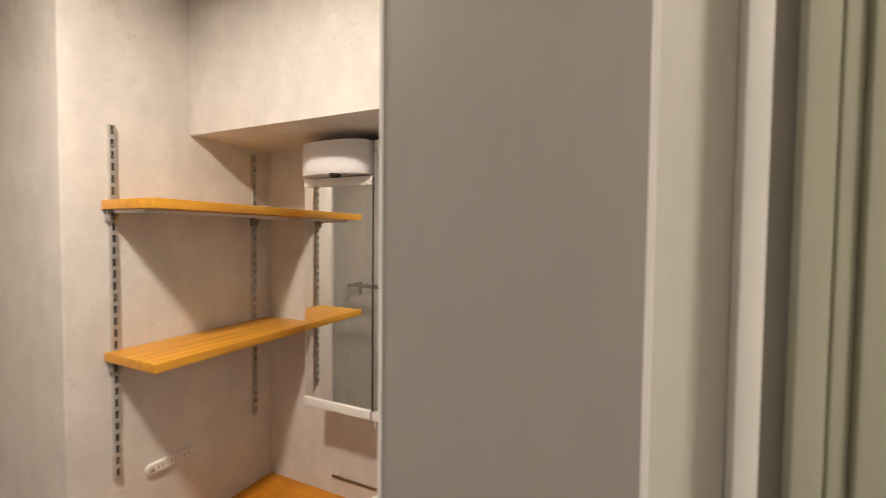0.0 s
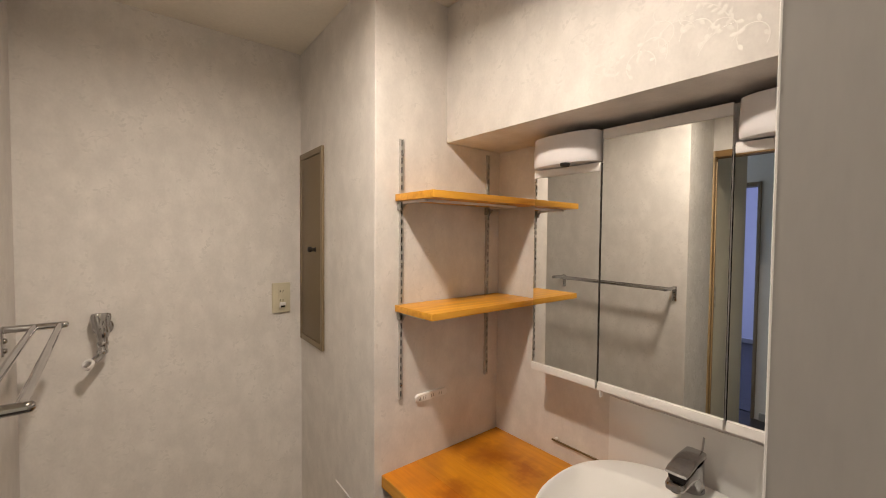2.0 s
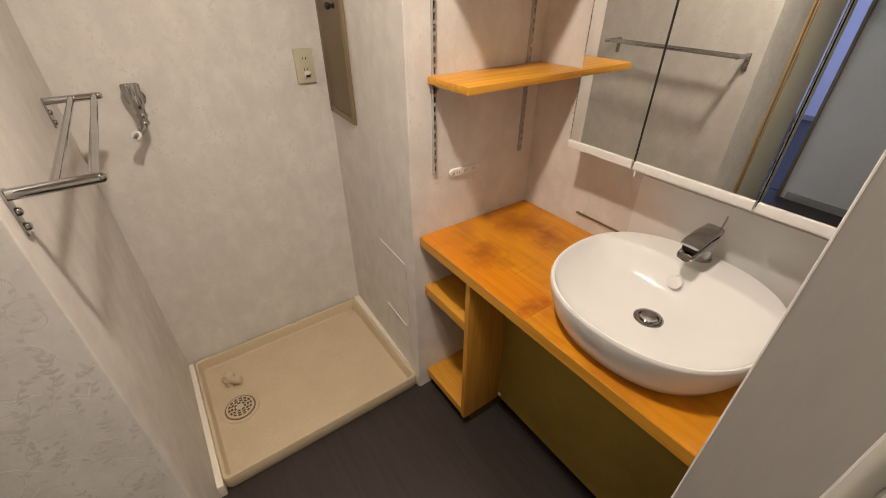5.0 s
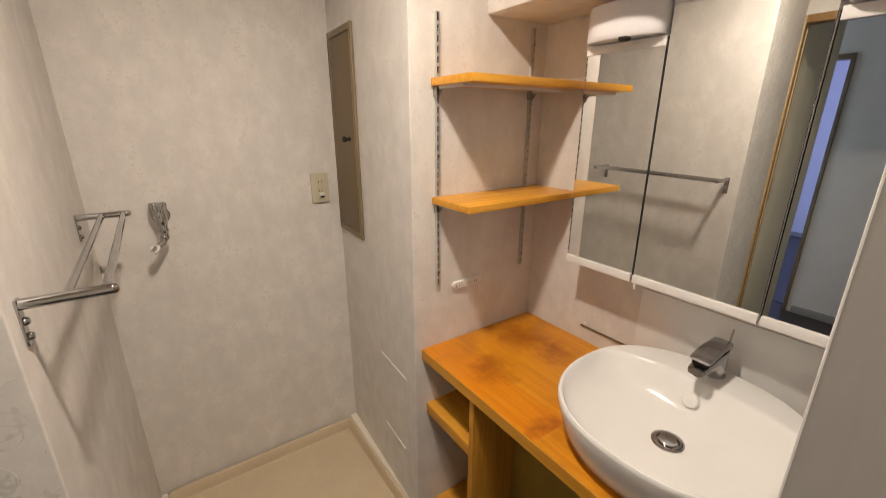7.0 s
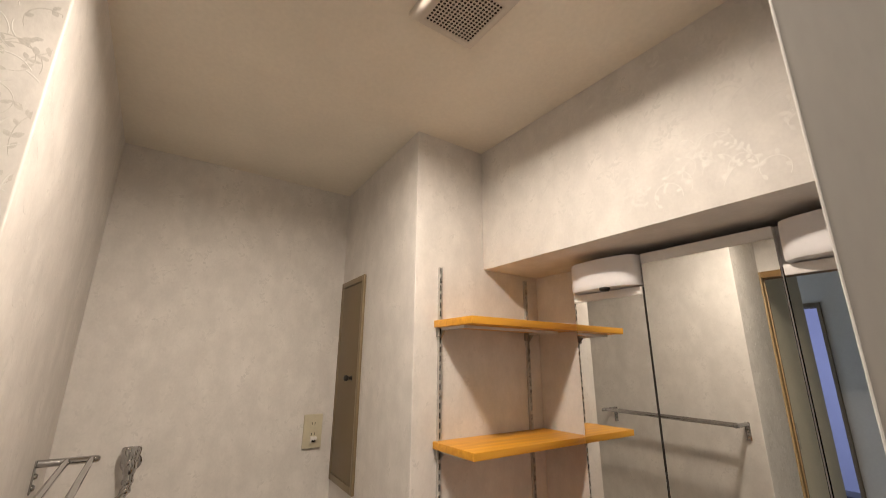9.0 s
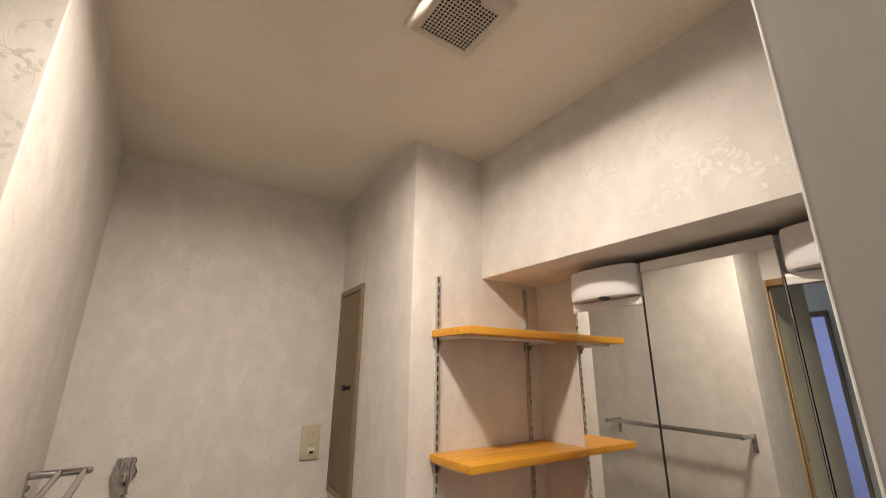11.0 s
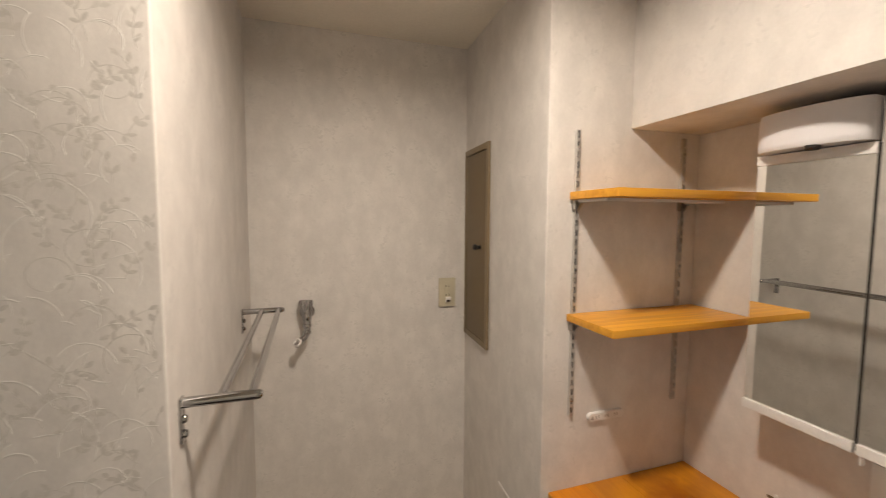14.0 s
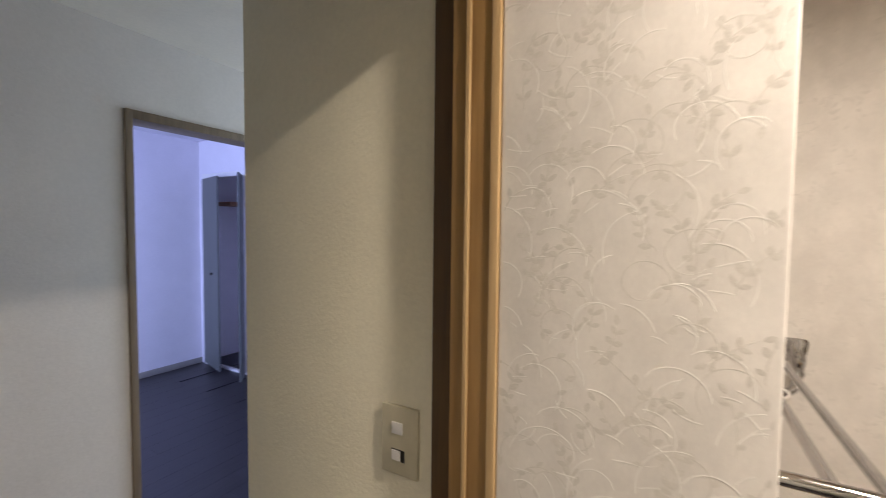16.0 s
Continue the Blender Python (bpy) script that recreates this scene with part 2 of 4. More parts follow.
# ---------------------------------------------------------------- mesh helpers
def box(bm, x0, x1, y0, y1, z0, z1, bevel=0.0, seg=2):
    vs = [bm.verts.new((x, y, z)) for x in (x0, x1) for y in (y0, y1) for z in (z0, z1)]
    quads = ((0, 1, 3, 2), (4, 6, 7, 5), (0, 4, 5, 1), (2, 3, 7, 6), (0, 2, 6, 4), (1, 5, 7, 3))
    fs = [bm.faces.new([vs[i] for i in q]) for q in quads]
    if bevel:
        es = list({e for f in fs for e in f.edges})
        bmesh.ops.bevel(bm, geom=es, offset=bevel, segments=seg, affect="EDGES", profile=0.6)
    return bm


def prism(bm, pts, z0, z1, bevel=0.0, upright=False):
    lo = [bm.verts.new((x, y, z0)) for x, y in pts]
    hi = [bm.verts.new((x, y, z1)) for x, y in pts]
    k = len(pts)
    bm.faces.new(lo[::-1]), bm.faces.new(hi)
    fs = [bm.faces.new((lo[i], lo[(i + 1) % k], hi[(i + 1) % k], hi[i])) for i in range(k)]
    bmesh.ops.recalc_face_normals(bm, faces=bm.faces[:])
    if bevel:
        es = [e for f in fs for e in f.edges]
        if upright:
            es = [e for e in es if abs(e.verts[0].co.z - e.verts[1].co.z) > 0.01]
        bmesh.ops.bevel(bm, geom=list(set(es)), offset=bevel, segments=3, affect="EDGES", profile=0.6)
    return bm


def tube(bm, pts, r, seg=14, caps=True):
    """A round bar along a line of points; r is one radius or one a point."""
    pts = [Vector(p) for p in pts]
    rs = r if isinstance(r, (list, tuple)) else [r] * len(pts)
    rings = []
    for i, p in enumerate(pts):
        d = (pts[min(i + 1, len(pts) - 1)] - pts[max(i - 1, 0)]).normalized()
        up = Vector((0, 0, 1)) if abs(d.z) < 0.9 else Vector((1, 0, 0))
        a = d.cross(up).normalized()
        b = d.cross(a)
        rings.append([bm.verts.new(p + rs[i] * (math.cos(t) * a + math.sin(t) * b)) for t in (2 * math.pi * k / seg for k in range(seg))])
    for q, w in zip(rings, rings[1:]):
        for k in range(seg):
            bm.faces.new((q[k], q[(k + 1) % seg], w[(k + 1) % seg], w[k]))
    if caps:
        bm.faces.new(rings[0][::-1]), bm.faces.new(rings[-1])
    bmesh.ops.recalc_face_normals(bm, faces=bm.faces[:])
    return bm


def lathe(bm, c, prof, axis="z", seg=28):
    """A turned shape: prof holds (radius, height) from the base c along the axis."""
    ax = {"x": Vector((1, 0, 0)), "y": Vector((0, 1, 0)), "z": Vector((0, 0, 1))}[axis] if isinstance(axis, str) else Vector(axis).normalized()
    u = ax.orthogonal().normalized()
    v = ax.cross(u)
    rings = []
    for r, h in prof:
        rings.append([bm.verts.new(Vector(c) + ax * h + max(r, 1e-4) * (math.cos(t) * u + math.sin(t) * v)) for t in (2 * math.pi * k / seg for k in range(seg))])
    for q, w in zip(rings, rings[1:]):
        for k in range(seg):
            bm.faces.new((q[k], q[(k + 1) % seg], w[(k + 1) % seg], w[k]))
    bm.faces.new(rings[0][::-1]), bm.faces.new(rings[-1])
    bmesh.ops.recalc_face_normals(bm, faces=bm.faces[:])
    return bm


def mesh_of(name, bm, material, smooth=True):
    me = bpy.data.meshes.new(name)
    bm.to_mesh(me)
    bm.free()
    me.materials.append(material)
    if smooth:
        me.polygons.foreach_set("use_smooth", [True] * len(me.polygons))
        me.set_sharp_from_angle(angle=radians(38))
    return me


def part(name, bm, material, parent, label=""):
    """One mesh under a thing or a part; the bmesh is given in world metres."""
    base = parent.matrix_world.translation if parent.parent is None else parent.parent.matrix_world.translation
    if parent.parent is not None:
        base = base + parent.location
    bmesh.ops.translate(bm, verts=bm.verts[:], vec=-base)
    ob = new(name, mesh_of(name, bm, material))
    ob.parent = parent
    if label:
        ob["label"] = label
    return ob


def thing(name, at, label, category, group="", kind=""):
    ob = new(name)
    ob.empty_display_size = 0.05
    ob.location = at
    ob.matrix_world = Matrix.Translation(at)
    return tagged(ob, label, category, group, kind)


def solid(name, bm, material, label, category, kind="", group=""):
    return tagged(new(name, mesh_of(name, bm, material)), label, category, group, kind)


def B():
    return bmesh.new()


# ---------------------------------------------------------------- the washroom's shell
def structure(name, bm, material, label, category="wall"):
    return solid(name, bm, material, label, category, "structure")


W_BACK, W_TOWEL, W_RAIL, W_MIRROR, W_VINE = -1.68, -0.262, -1.035, 1.035, -0.795
structure("floor", box(B(), -1.78, 1.0, -2.11, 1.13, -0.08, 0.0), FLOOR, "dark brown vinyl floor with a wood grain", "floor")


def pierced_ceiling(x0, x1, y0, y1, z0, z1, holes, r):
    """A slab with round openings: boxes between square cells, each cell a square rim round its hole."""
    bm, seg, half = B(), 48, 0.1
    holes = sorted(holes)
    xs = [x0] + [v for hx, hy in holes for v in (hx - half, hx + half)] + [x1]
    for i, (a, b) in enumerate(zip(xs, xs[1:])):
        if i % 2 == 0:
            box(bm, a, b, y0, y1, z0, z1)
            continue
        hx, hy = holes[i // 2]
        box(bm, a, b, y0, hy - half, z0, z1), box(bm, a, b, hy + half, y1, z0, z1)
        rings = []
        for z, inner in ((z1, True), (z0, True), (z0, False)):
            ring = []
            for k in range(seg):
                c, t = math.cos(2 * math.pi * k / seg), math.sin(2 * math.pi * k / seg)
                reach = r if inner else half / max(abs(c), abs(t))
                ring.append(bm.verts.new((hx + c * reach, hy + t * reach, z)))
            rings.append(ring)
        for q, w in zip(rings, rings[1:]):
            for k in range(seg):
                bm.faces.new((q[k], q[(k + 1) % seg], w[(k + 1) % seg], w[k]))
    bmesh.ops.recalc_face_normals(bm, faces=bm.faces[:])
    return bm


structure("ceiling", pierced_ceiling(-1.78, 0.9, -0.63, 1.13, CEIL, CEIL + 0.1, (LAMP, LAMP_2), 0.0715), CEILING, "plain off-white papered washroom ceiling", "ceiling")
wall_back = structure("wall_back", box(B(), W_BACK - 0.1, W_BACK, -0.362, 0.555, 0, CEIL), PAPER, "off-white wallpapered wall behind the washing machine pan")
wall_towel = structure("wall_towel", prism(B(), [(W_BACK, W_TOWEL), (W_BACK, W_TOWEL - 0.1), (W_VINE - 0.1, W_TOWEL - 0.1), (W_VINE - 0.1, -0.575), (W_VINE, -0.575), (W_VINE, W_TOWEL)],
                                               0, CEIL, 0.0035, True), PAPER, "off-white wallpapered side wall with embossed leafy vines")
wall_chase = structure("wall_chase", prism(B(), [(W_RAIL, 0.526), (W_BACK - 0.1, 0.558), (W_BACK - 0.1, 1.135), (W_RAIL, 1.135)], 0, CEIL, 0.004, True),
                       PAPER, "off-white wallpapered pipe chase with an outer corner")
wall_mirror = structure("wall_mirror", box(B(), W_RAIL, -0.0175, W_MIRROR, W_MIRROR + 0.1, 0, CEIL), PAPER, "off-white wallpapered wall behind the wash basin")
soffit = structure("wall_soffit", box(B(), W_RAIL, -0.0775, 0.787, W_MIRROR, 1.744, CEIL, 0.002), PAPER, "wallpapered dropped soffit above the mirror cabinet")
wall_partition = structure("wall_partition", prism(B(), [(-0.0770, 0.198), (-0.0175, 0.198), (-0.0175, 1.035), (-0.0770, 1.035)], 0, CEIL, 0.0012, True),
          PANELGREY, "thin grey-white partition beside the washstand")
for bx in (-0.0183, -0.0763):
    part("corner_bead", tube(B(), [(bx, 0.1986, 0.0), (bx, 0.1986, CEIL)], 0.0008, 12, False), WHITE, wall_partition, "slim white corner bead")
structure("wall_bath_left", box(B(), -0.0175, 0.0088, 0.276, 0.38, 0, CEIL), PARTITION, "narrow off-white wall beside the bathroom door")
structure("wall_bath_over", box(B(), 0.0085, 0.9, 0.276, 0.38, 2.02, CEIL), PARTITION, "off-white wall over the bathroom door")
structure("wall_bath_right", box(B(), 0.68, 0.9, 0.276, 0.38, 0, 2.02), PARTITION, "off-white wall beyond the bathroom door")
structure("wall_side", box(B(), 0.9, 1.0, -2.06, 0.38, 0, 2.4), PARTITION, "plain off-white closing wall")
structure("wall_entry_over", box(B(), -0.956, 0.9, -0.713, -0.577, 1.905, CEIL), PAPER, "off-white wall over the washroom doorway")
structure("wall_entry_side", box(B(), 0.03, 0.9, -0.713, -0.577, 0, 1.905), PAPER, "off-white wall beside the washroom doorway")

# ---------------------------------------------------------------- hall and bedroom shell
structure("wall_switch", box(B(), -0.956, -0.842, -1.2007, -0.6925, 0, CEIL, 0.003), HALLPAPER, "cream wallpapered hall wall with a light switch")
structure("wall_hall_side", box(B(), -2.6, -0.957, -1.2007, -1.121, 0, CEIL), HALLPAPER, "cream hall wall that turns away")
# Unseen end wall, open only to let the added daylight in.
for nm, y0, y1, z0, z1 in (("wall_hall_end", -2.06, -1.121, 0, 0.5), ("wall_hall_end_high", -2.06, -1.121, 2.0, CEIL), ("wall_hall_end_left", -1.25, -1.121, 0.5, 2.0)):
    structure(nm, box(B(), -2.7, -2.6, y0, y1, z0, z1), HALLPAPER, "unseen cream end wall of the hall, left open for the added daylight")
structure("ceiling_hall", box(B(), -2.7, 1.0, -2.06, -0.631, CEIL + 0.001, CEIL + 0.1), CEILING, "plain off-white hall ceiling", "ceiling")
structure("floor_hall", box(B(), -3.5, -1.781, -2.11, -1.1, -0.08, 0.0), FLOOR, "dark brown hall floor", "floor")
H0, H1, HD0, HD1, HDZ = -2.16, -2.06, -1.74, -0.972, 1.892
structure("wall_hall_far", box(B(), HD1, 0.9, H0, H1, 0, 2.4), HALLFAR, "cream hall wall beside the bedroom doorway")
structure("wall_hall_far_2", box(B(), -3.5, HD0, H0, H1, 0, 2.4), HALLFAR, "cream hall wall beyond the bedroom doorway")
structure("wall_hall_over", box(B(), HD0, HD1, H0, H1, HDZ, 2.4), HALLFAR, "cream wall over the bedroom doorway")
structure("floor_bedroom", box(B(), -3.5, 1.0, -4.94, -2.111, -0.08, -0.001), BEDFLOOR, "dark grey-brown wooden bedroom floor", "floor")
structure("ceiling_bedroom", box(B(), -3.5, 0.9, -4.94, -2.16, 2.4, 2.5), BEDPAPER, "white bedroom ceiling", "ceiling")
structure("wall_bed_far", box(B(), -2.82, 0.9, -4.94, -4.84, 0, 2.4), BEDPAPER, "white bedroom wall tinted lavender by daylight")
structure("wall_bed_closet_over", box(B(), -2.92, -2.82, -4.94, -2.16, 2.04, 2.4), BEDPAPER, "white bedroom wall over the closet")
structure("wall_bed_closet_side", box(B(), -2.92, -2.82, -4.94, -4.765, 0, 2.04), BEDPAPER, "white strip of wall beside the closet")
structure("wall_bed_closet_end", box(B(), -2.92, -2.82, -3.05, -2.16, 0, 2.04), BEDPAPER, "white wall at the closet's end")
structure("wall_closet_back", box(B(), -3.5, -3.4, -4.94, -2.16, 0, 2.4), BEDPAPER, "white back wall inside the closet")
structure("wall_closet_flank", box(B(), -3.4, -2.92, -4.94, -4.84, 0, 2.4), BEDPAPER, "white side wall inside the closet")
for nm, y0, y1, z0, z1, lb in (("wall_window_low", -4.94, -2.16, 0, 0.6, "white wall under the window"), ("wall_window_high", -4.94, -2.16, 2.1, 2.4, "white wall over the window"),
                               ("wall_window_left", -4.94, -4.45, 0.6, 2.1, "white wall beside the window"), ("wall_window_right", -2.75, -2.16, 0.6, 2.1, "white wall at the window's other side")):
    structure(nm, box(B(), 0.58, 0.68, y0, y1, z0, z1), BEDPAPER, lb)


def trim(name, bm, material, label, category="trim"):
    return solid(name, bm, material, label, category, "structure")


trim("baseboard_bedroom", box(B(), -2.815, 0.58, -4.838, -4.826, 0.0, 0.06, 0.002), BASE, "grey bedroom baseboard under the far wall", "baseboard")
trim("baseboard_hall", box(B(), HD1 + 0.03, 0.9, -2.058, -2.046, 0.0, 0.06, 0.002), BASE, "dark hall baseboard under the cream wall", "baseboard")
trim("baseboard_switch", box(B(), -0.8415, -0.833, -1.2007, -0.715, 0.0, 0.06, 0.002), BASE, "dark hall baseboard under the switch", "baseboard")


# embossed vines of the wallpaper
def vines(wall, o, u, v, w, h, seed, density, leaf_mat, size=1.0):
    """Curling stems with paired flat leaves and short pale strokes, printed a hair proud of a wall: o the corner, u and v the wall's directions."""
    rnd = random.Random(seed)
    o, u, v = Vector(o), Vector(u), Vector(v)
    nrm = u.cross(v).normalized()
    leaf, stroke = bmesh.new(), bmesh.new()

    def pt(a, b, lift):
        return o + u * min(max(a, 0.001), w - 0.001) + v * min(max(b, 0.001), h - 0.001) + nrm * lift

    def one_leaf(a, b, ang, ln, wd):
        ca, sa = math.cos(ang), math.sin(ang)
        bend = rnd.uniform(-0.12, 0.12)
        pts = [(0, 0), (0.22, 0.34), (0.5, 0.5), (0.78, 0.36), (1, 0), (0.78, -0.36), (0.5, -0.5), (0.22, -0.34)]
        vs = []
        for px, py in pts:
            x, y = px * ln, py * wd + bend * ln * px * px
            vs.append(leaf.verts.new(pt(a + ca * x - sa * y, b + sa * x + ca * y, 0.00022)))
        mid = leaf.verts.new(pt(a + ca * ln * 0.5, b + sa * ln * 0.5, 0.00030))
        for i in range(8):
            leaf.faces.new((vs[i], vs[(i + 1) % 8], mid))

    def ribbon(bm, a, b, ang, length, curl, wd0, lift, n=22, grow=0.6):
        """Draws a tapering curl and gives back the points and headings along it."""
        prev, out = None, []
        for i in range(n + 1):
            wd = wd0 * (0.35 + 0.65 * math.sin(math.pi * min(1.0, 0.15 + 0.85 * i / n)))
            nx, ny = -math.sin(ang), math.cos(ang)
            cur = (bm.verts.new(pt(a + nx * wd, b + ny * wd, 0.00012)), bm.verts.new(pt(a, b, lift)), bm.verts.new(pt(a - nx * wd, b - ny * wd, 0.00012)))
            if prev:
                bm.faces.new((prev[0], prev[1], cur[1], cur[0]))
                bm.faces.new((prev[1], prev[2], cur[2], cur[1]))
            prev = cur
            out.append((a, b, ang))
            a, b = a + math.cos(ang) * length / n, b + math.sin(ang) * length / n
            ang += curl * length / n * (1 + grow * i / n)
            if not (0.003 < a < w - 0.003 and 0.003 < b < h - 0.003):
                break
        return out

    count = max(1, int(w * h * density))
    cell = math.sqrt(w * h / count)
    nx, ny = max(1, round(w / cell)), max(1, round(h / cell))
    for k in range(nx * ny):
        a, b = (k % nx + rnd.uniform(0.05, 0.95)) * w / nx, (k // nx + rnd.uniform(0.05, 0.95)) * h / ny
        way = rnd.choice((-1, 1))
        if rnd.random() < 0.5:
            # a wide loop with few leaves
            line = ribbon(leaf, a, b, rnd.uniform(0.9, 2.2), size * rnd.uniform(0.09, 0.15), way * rnd.uniform(24, 38) / size, 0.00085 * size, 0.00030)
            every, chance = 7, 0.55
        else:
            # a leafy sprig
            line = ribbon(leaf, a, b, rnd.uniform(0.7, 2.4), size * rnd.uniform(0.05, 0.085), way * rnd.uniform(3, 14) / size, 0.00075 * size, 0.00030)
            every, chance = 5, 0.7
        for i, (px, py, pa) in enumerate(line):
            if i % every == 3:
                for sgn in (1, -1):
                    if rnd.random() < chance:
                        one_leaf(px, py, pa + sgn * rnd.uniform(0.5, 1.1), size * rnd.uniform(0.010, 0.017), size * rnd.uniform(0.0055, 0.0085))
        px, py, pa = line[-1]
        one_leaf(px, py, pa, size * 0.014, size * 0.007)
        if leaf_mat is not LEAF:
            continue
        ribbon(stroke, a + rnd.uniform(-0.5, 0.5) * cell, b + rnd.uniform(-0.5, 0.5) * cell, rnd.uniform(-0.9, 0.9) + rnd.choice((0, math.pi)), size * rnd.uniform(0.014, 0.034), rnd.uniform(-34, 34), 0.0011 * size, 0.00038, 10, 0.2)
        # a long raised tendril beside the printed stem
        ribbon(stroke, a + rnd.uniform(-0.4, 0.4) * cell, b + rnd.uniform(-0.4, 0.4) * cell, rnd.uniform(0.9, 2.2), size * rnd.uniform(0.05, 0.10), -way * rnd.uniform(14, 34) / size, 0.0010 * size, 0.00042, 18, 0.6)
    for bm in (leaf, stroke):
        bmesh.ops.recalc_face_normals(bm, faces=bm.faces[:])
    tagged(part("vine_leaves", leaf, leaf_mat, wall, "flat grey-beige wallpaper vines and leaves"), kind="stuff")
    if leaf_mat is LEAF:
        tagged(part("vine_strokes", stroke, STEM, wall, "fine raised pale wallpaper strokes"), kind="stuff")


vines(wall_towel, (W_VINE, -0.573, 0.0), (0, 1, 0), (0, 0, 1), 0.306, CEIL, 3, 400, LEAF, 1.02)
vines(wall_towel, (-0.80, W_TOWEL, 0.0), (-1, 0, 0), (0, 0, 1), 0.875, CEIL, 4, 300, PALELEAF)
vines(wall_back, (W_BACK, -0.258, 0.0), (0, 1, 0), (0, 0, 1), 0.81, CEIL, 5, 300, PALELEAF)
vines(soffit, (W_RAIL + 0.005, 0.787, 1.752), (1, 0, 0), (0, 0, 1), 0.94, CEIL - 1.755, 6, 420, PALELEAF)
vines(wall_chase, (W_RAIL, 0.530, 0.76), (0, 1, 0), (0, 0, 1), 0.25, CEIL - 0.765, 7, 300, PALELEAF)
vines(wall_chase, (W_BACK, 0.5536, 0.07), Vector((0.745, -0.032, 0)).normalized(), (0, 0, 1), 0.635, CEIL - 0.07, 8, 200, PALELEAF)


# ---------------------------------------------------------------- doorway of the washroom
jamb = thing("door_jamb", (-0.82, -0.63, 0), "brown wooden sliding-door jamb with a groove", "door frame", kind="structure")
part("edge_strip", box(B(), -0.856, -0.789, -0.5885, -0.5755, 0, 1.905, 0.002), JAMBLIGHT, jamb, "light tan rounded edge of the jamb")
part("jamb_board", box(B(), -0.856, -0.7935, -0.6205, -0.589, 0, 1.872, 0.0015), JAMB, jamb)
part("bead", box(B(), -0.856, -0.789, -0.6275, -0.621, 0, 1.872, 0.001), JAMBLIGHT, jamb, "thin pale bead")
part("jamb_board", box(B(), -0.856, -0.7945, -0.651, -0.628, 0, 1.872, 0.0015), JAMB, jamb)
part("groove", box(B(), -0.8558, -0.812, -0.692, -0.6515, 0, 1.872, 0.001), JAMBDARK, jamb, "sliding-door groove with its recess shade in the wood colour")
lintel = thing("door_lintel", (-0.4, -0.63, 1.872), "brown wooden lintel over the washroom doorway", "door frame", kind="structure")
part("lintel_board", box(B(), -0.7935, 0.03, -0.651, -0.592, 1.872, 1.905, 0.0015), JAMB, lintel)
part("edge_strip", box(B(), -0.7885, 0.03, -0.591, -0.5755, 1.872, 1.905, 0.002), JAMB, lintel)
jamb2 = thing("door_jamb", (0.0, -0.63, 0), "brown wooden door jamb on the closing side", "door frame", kind="structure")
part("jamb_board", box(B(), 0.0, 0.03, -0.651, -0.5755, 0, 1.872, 0.0015), JAMB, jamb2)

# wall switch in the hall
sw = thing("light_switch", (-0.842, -0.7702, 1.1059), "cream two-button wall switch plate on the hall wall", "switch")
part("plate", box(B(), -0.842, -0.8335, -0.8083, -0.7321, 1.0444, 1.1675, 0.003), CREAM, sw)
part("button", box(B(), -0.836, -0.8305, -0.7848, -0.7624, 1.1186, 1.1391, 0.0012), WHITE, sw, "white square switch button")
part("button_frame", box(B(), -0.836, -0.8328, -0.7863, -0.7589, 1.0698, 1.0908, 0.0006), SLOT, sw)
part("button", box(B(), -0.836, -0.8305, -0.7848, -0.7668, 1.0713, 1.0893, 0.0012), WHITE, sw, "white square switch button")

# ---------------------------------------------------------------- bathroom door beside the partition
bd = thing("door_1", (0.3, 0.25, 0), "closed bathroom door with a white frame and dull green panel", "door", kind="structure")
part("frame", box(B(), 0.0090, 0.0158, 0.266, 0.35, 0, 2.02, 0.0012), WHITE, bd, "white plastic door frame edge")
part("gasket", box(B(), 0.0159, 0.0250, 0.279, 0.35, 0, 2.02), SEAL, bd, "grey rubber gasket")
part("frame", box(B(), 0.0251, 0.0330, 0.272, 0.35, 0, 2.02, 0.0010), FROST, bd)
# This piece is coloured as the shadow gap, no rubber.
part("gasket", box(B(), 0.0331, 0.037, 0.295, 0.35, 0, 2.02), SLOT, bd, "near-black strip for the shadow gap")
part("panel_edge", box(B(), 0.0371, 0.0425, 0.282, 0.312, 0.02, 2.0, 0.001), FROST, bd)
part("panel", box(B(), 0.0426, 0.67, 0.279, 0.312, 0.02, 2.0, 0.002), FROST, bd, "dull grey-green door panel")
part("frame", box(B(), 0.6705, 0.68, 0.268, 0.35, 0, 2.02, 0.0015), WHITE, bd)

# ---------------------------------------------------------------- washing machine pan
PX0, PX1, PY0, PY1 = -1.672, -1.048, -0.240, 0.524


def ring_quad(bm, rings):
    loops = []
    for x0, x1, y0, y1, z, r in rings:
        pts = []
        for cx, cy, a0 in ((x1 - r, y1 - r, 0), (x0 + r, y1 - r, 90), (x0 + r, y0 + r, 180), (x1 - r, y0 + r, 270)):
            for k in range(5):
                a = radians(a0 + k * 22.5)
                pts.append(bm.verts.new((cx + r * math.cos(a), cy + r * math.sin(a), z)))
        loops.append(pts)
    for p, q in zip(loops, loops[1:]):
        n = len(p)
        for i in range(n):
            bm.faces.new((p[i], p[(i + 1) % n], q[(i + 1) % n], q[i]))
    bm.faces.new(loops[0][::-1]), bm.faces.new(loops[-1])
    bmesh.ops.recalc_face_normals(bm, faces=bm.faces[:])
    return bm


pan = thing("washing_machine_pan", (-1.36, 0.135, 0), "beige plastic washing machine drip pan on the floor", "drain pan")


def inset(d, z, r):
    return (PX0 + d, PX1 - d, PY0 + d, PY1 - d, z, r)


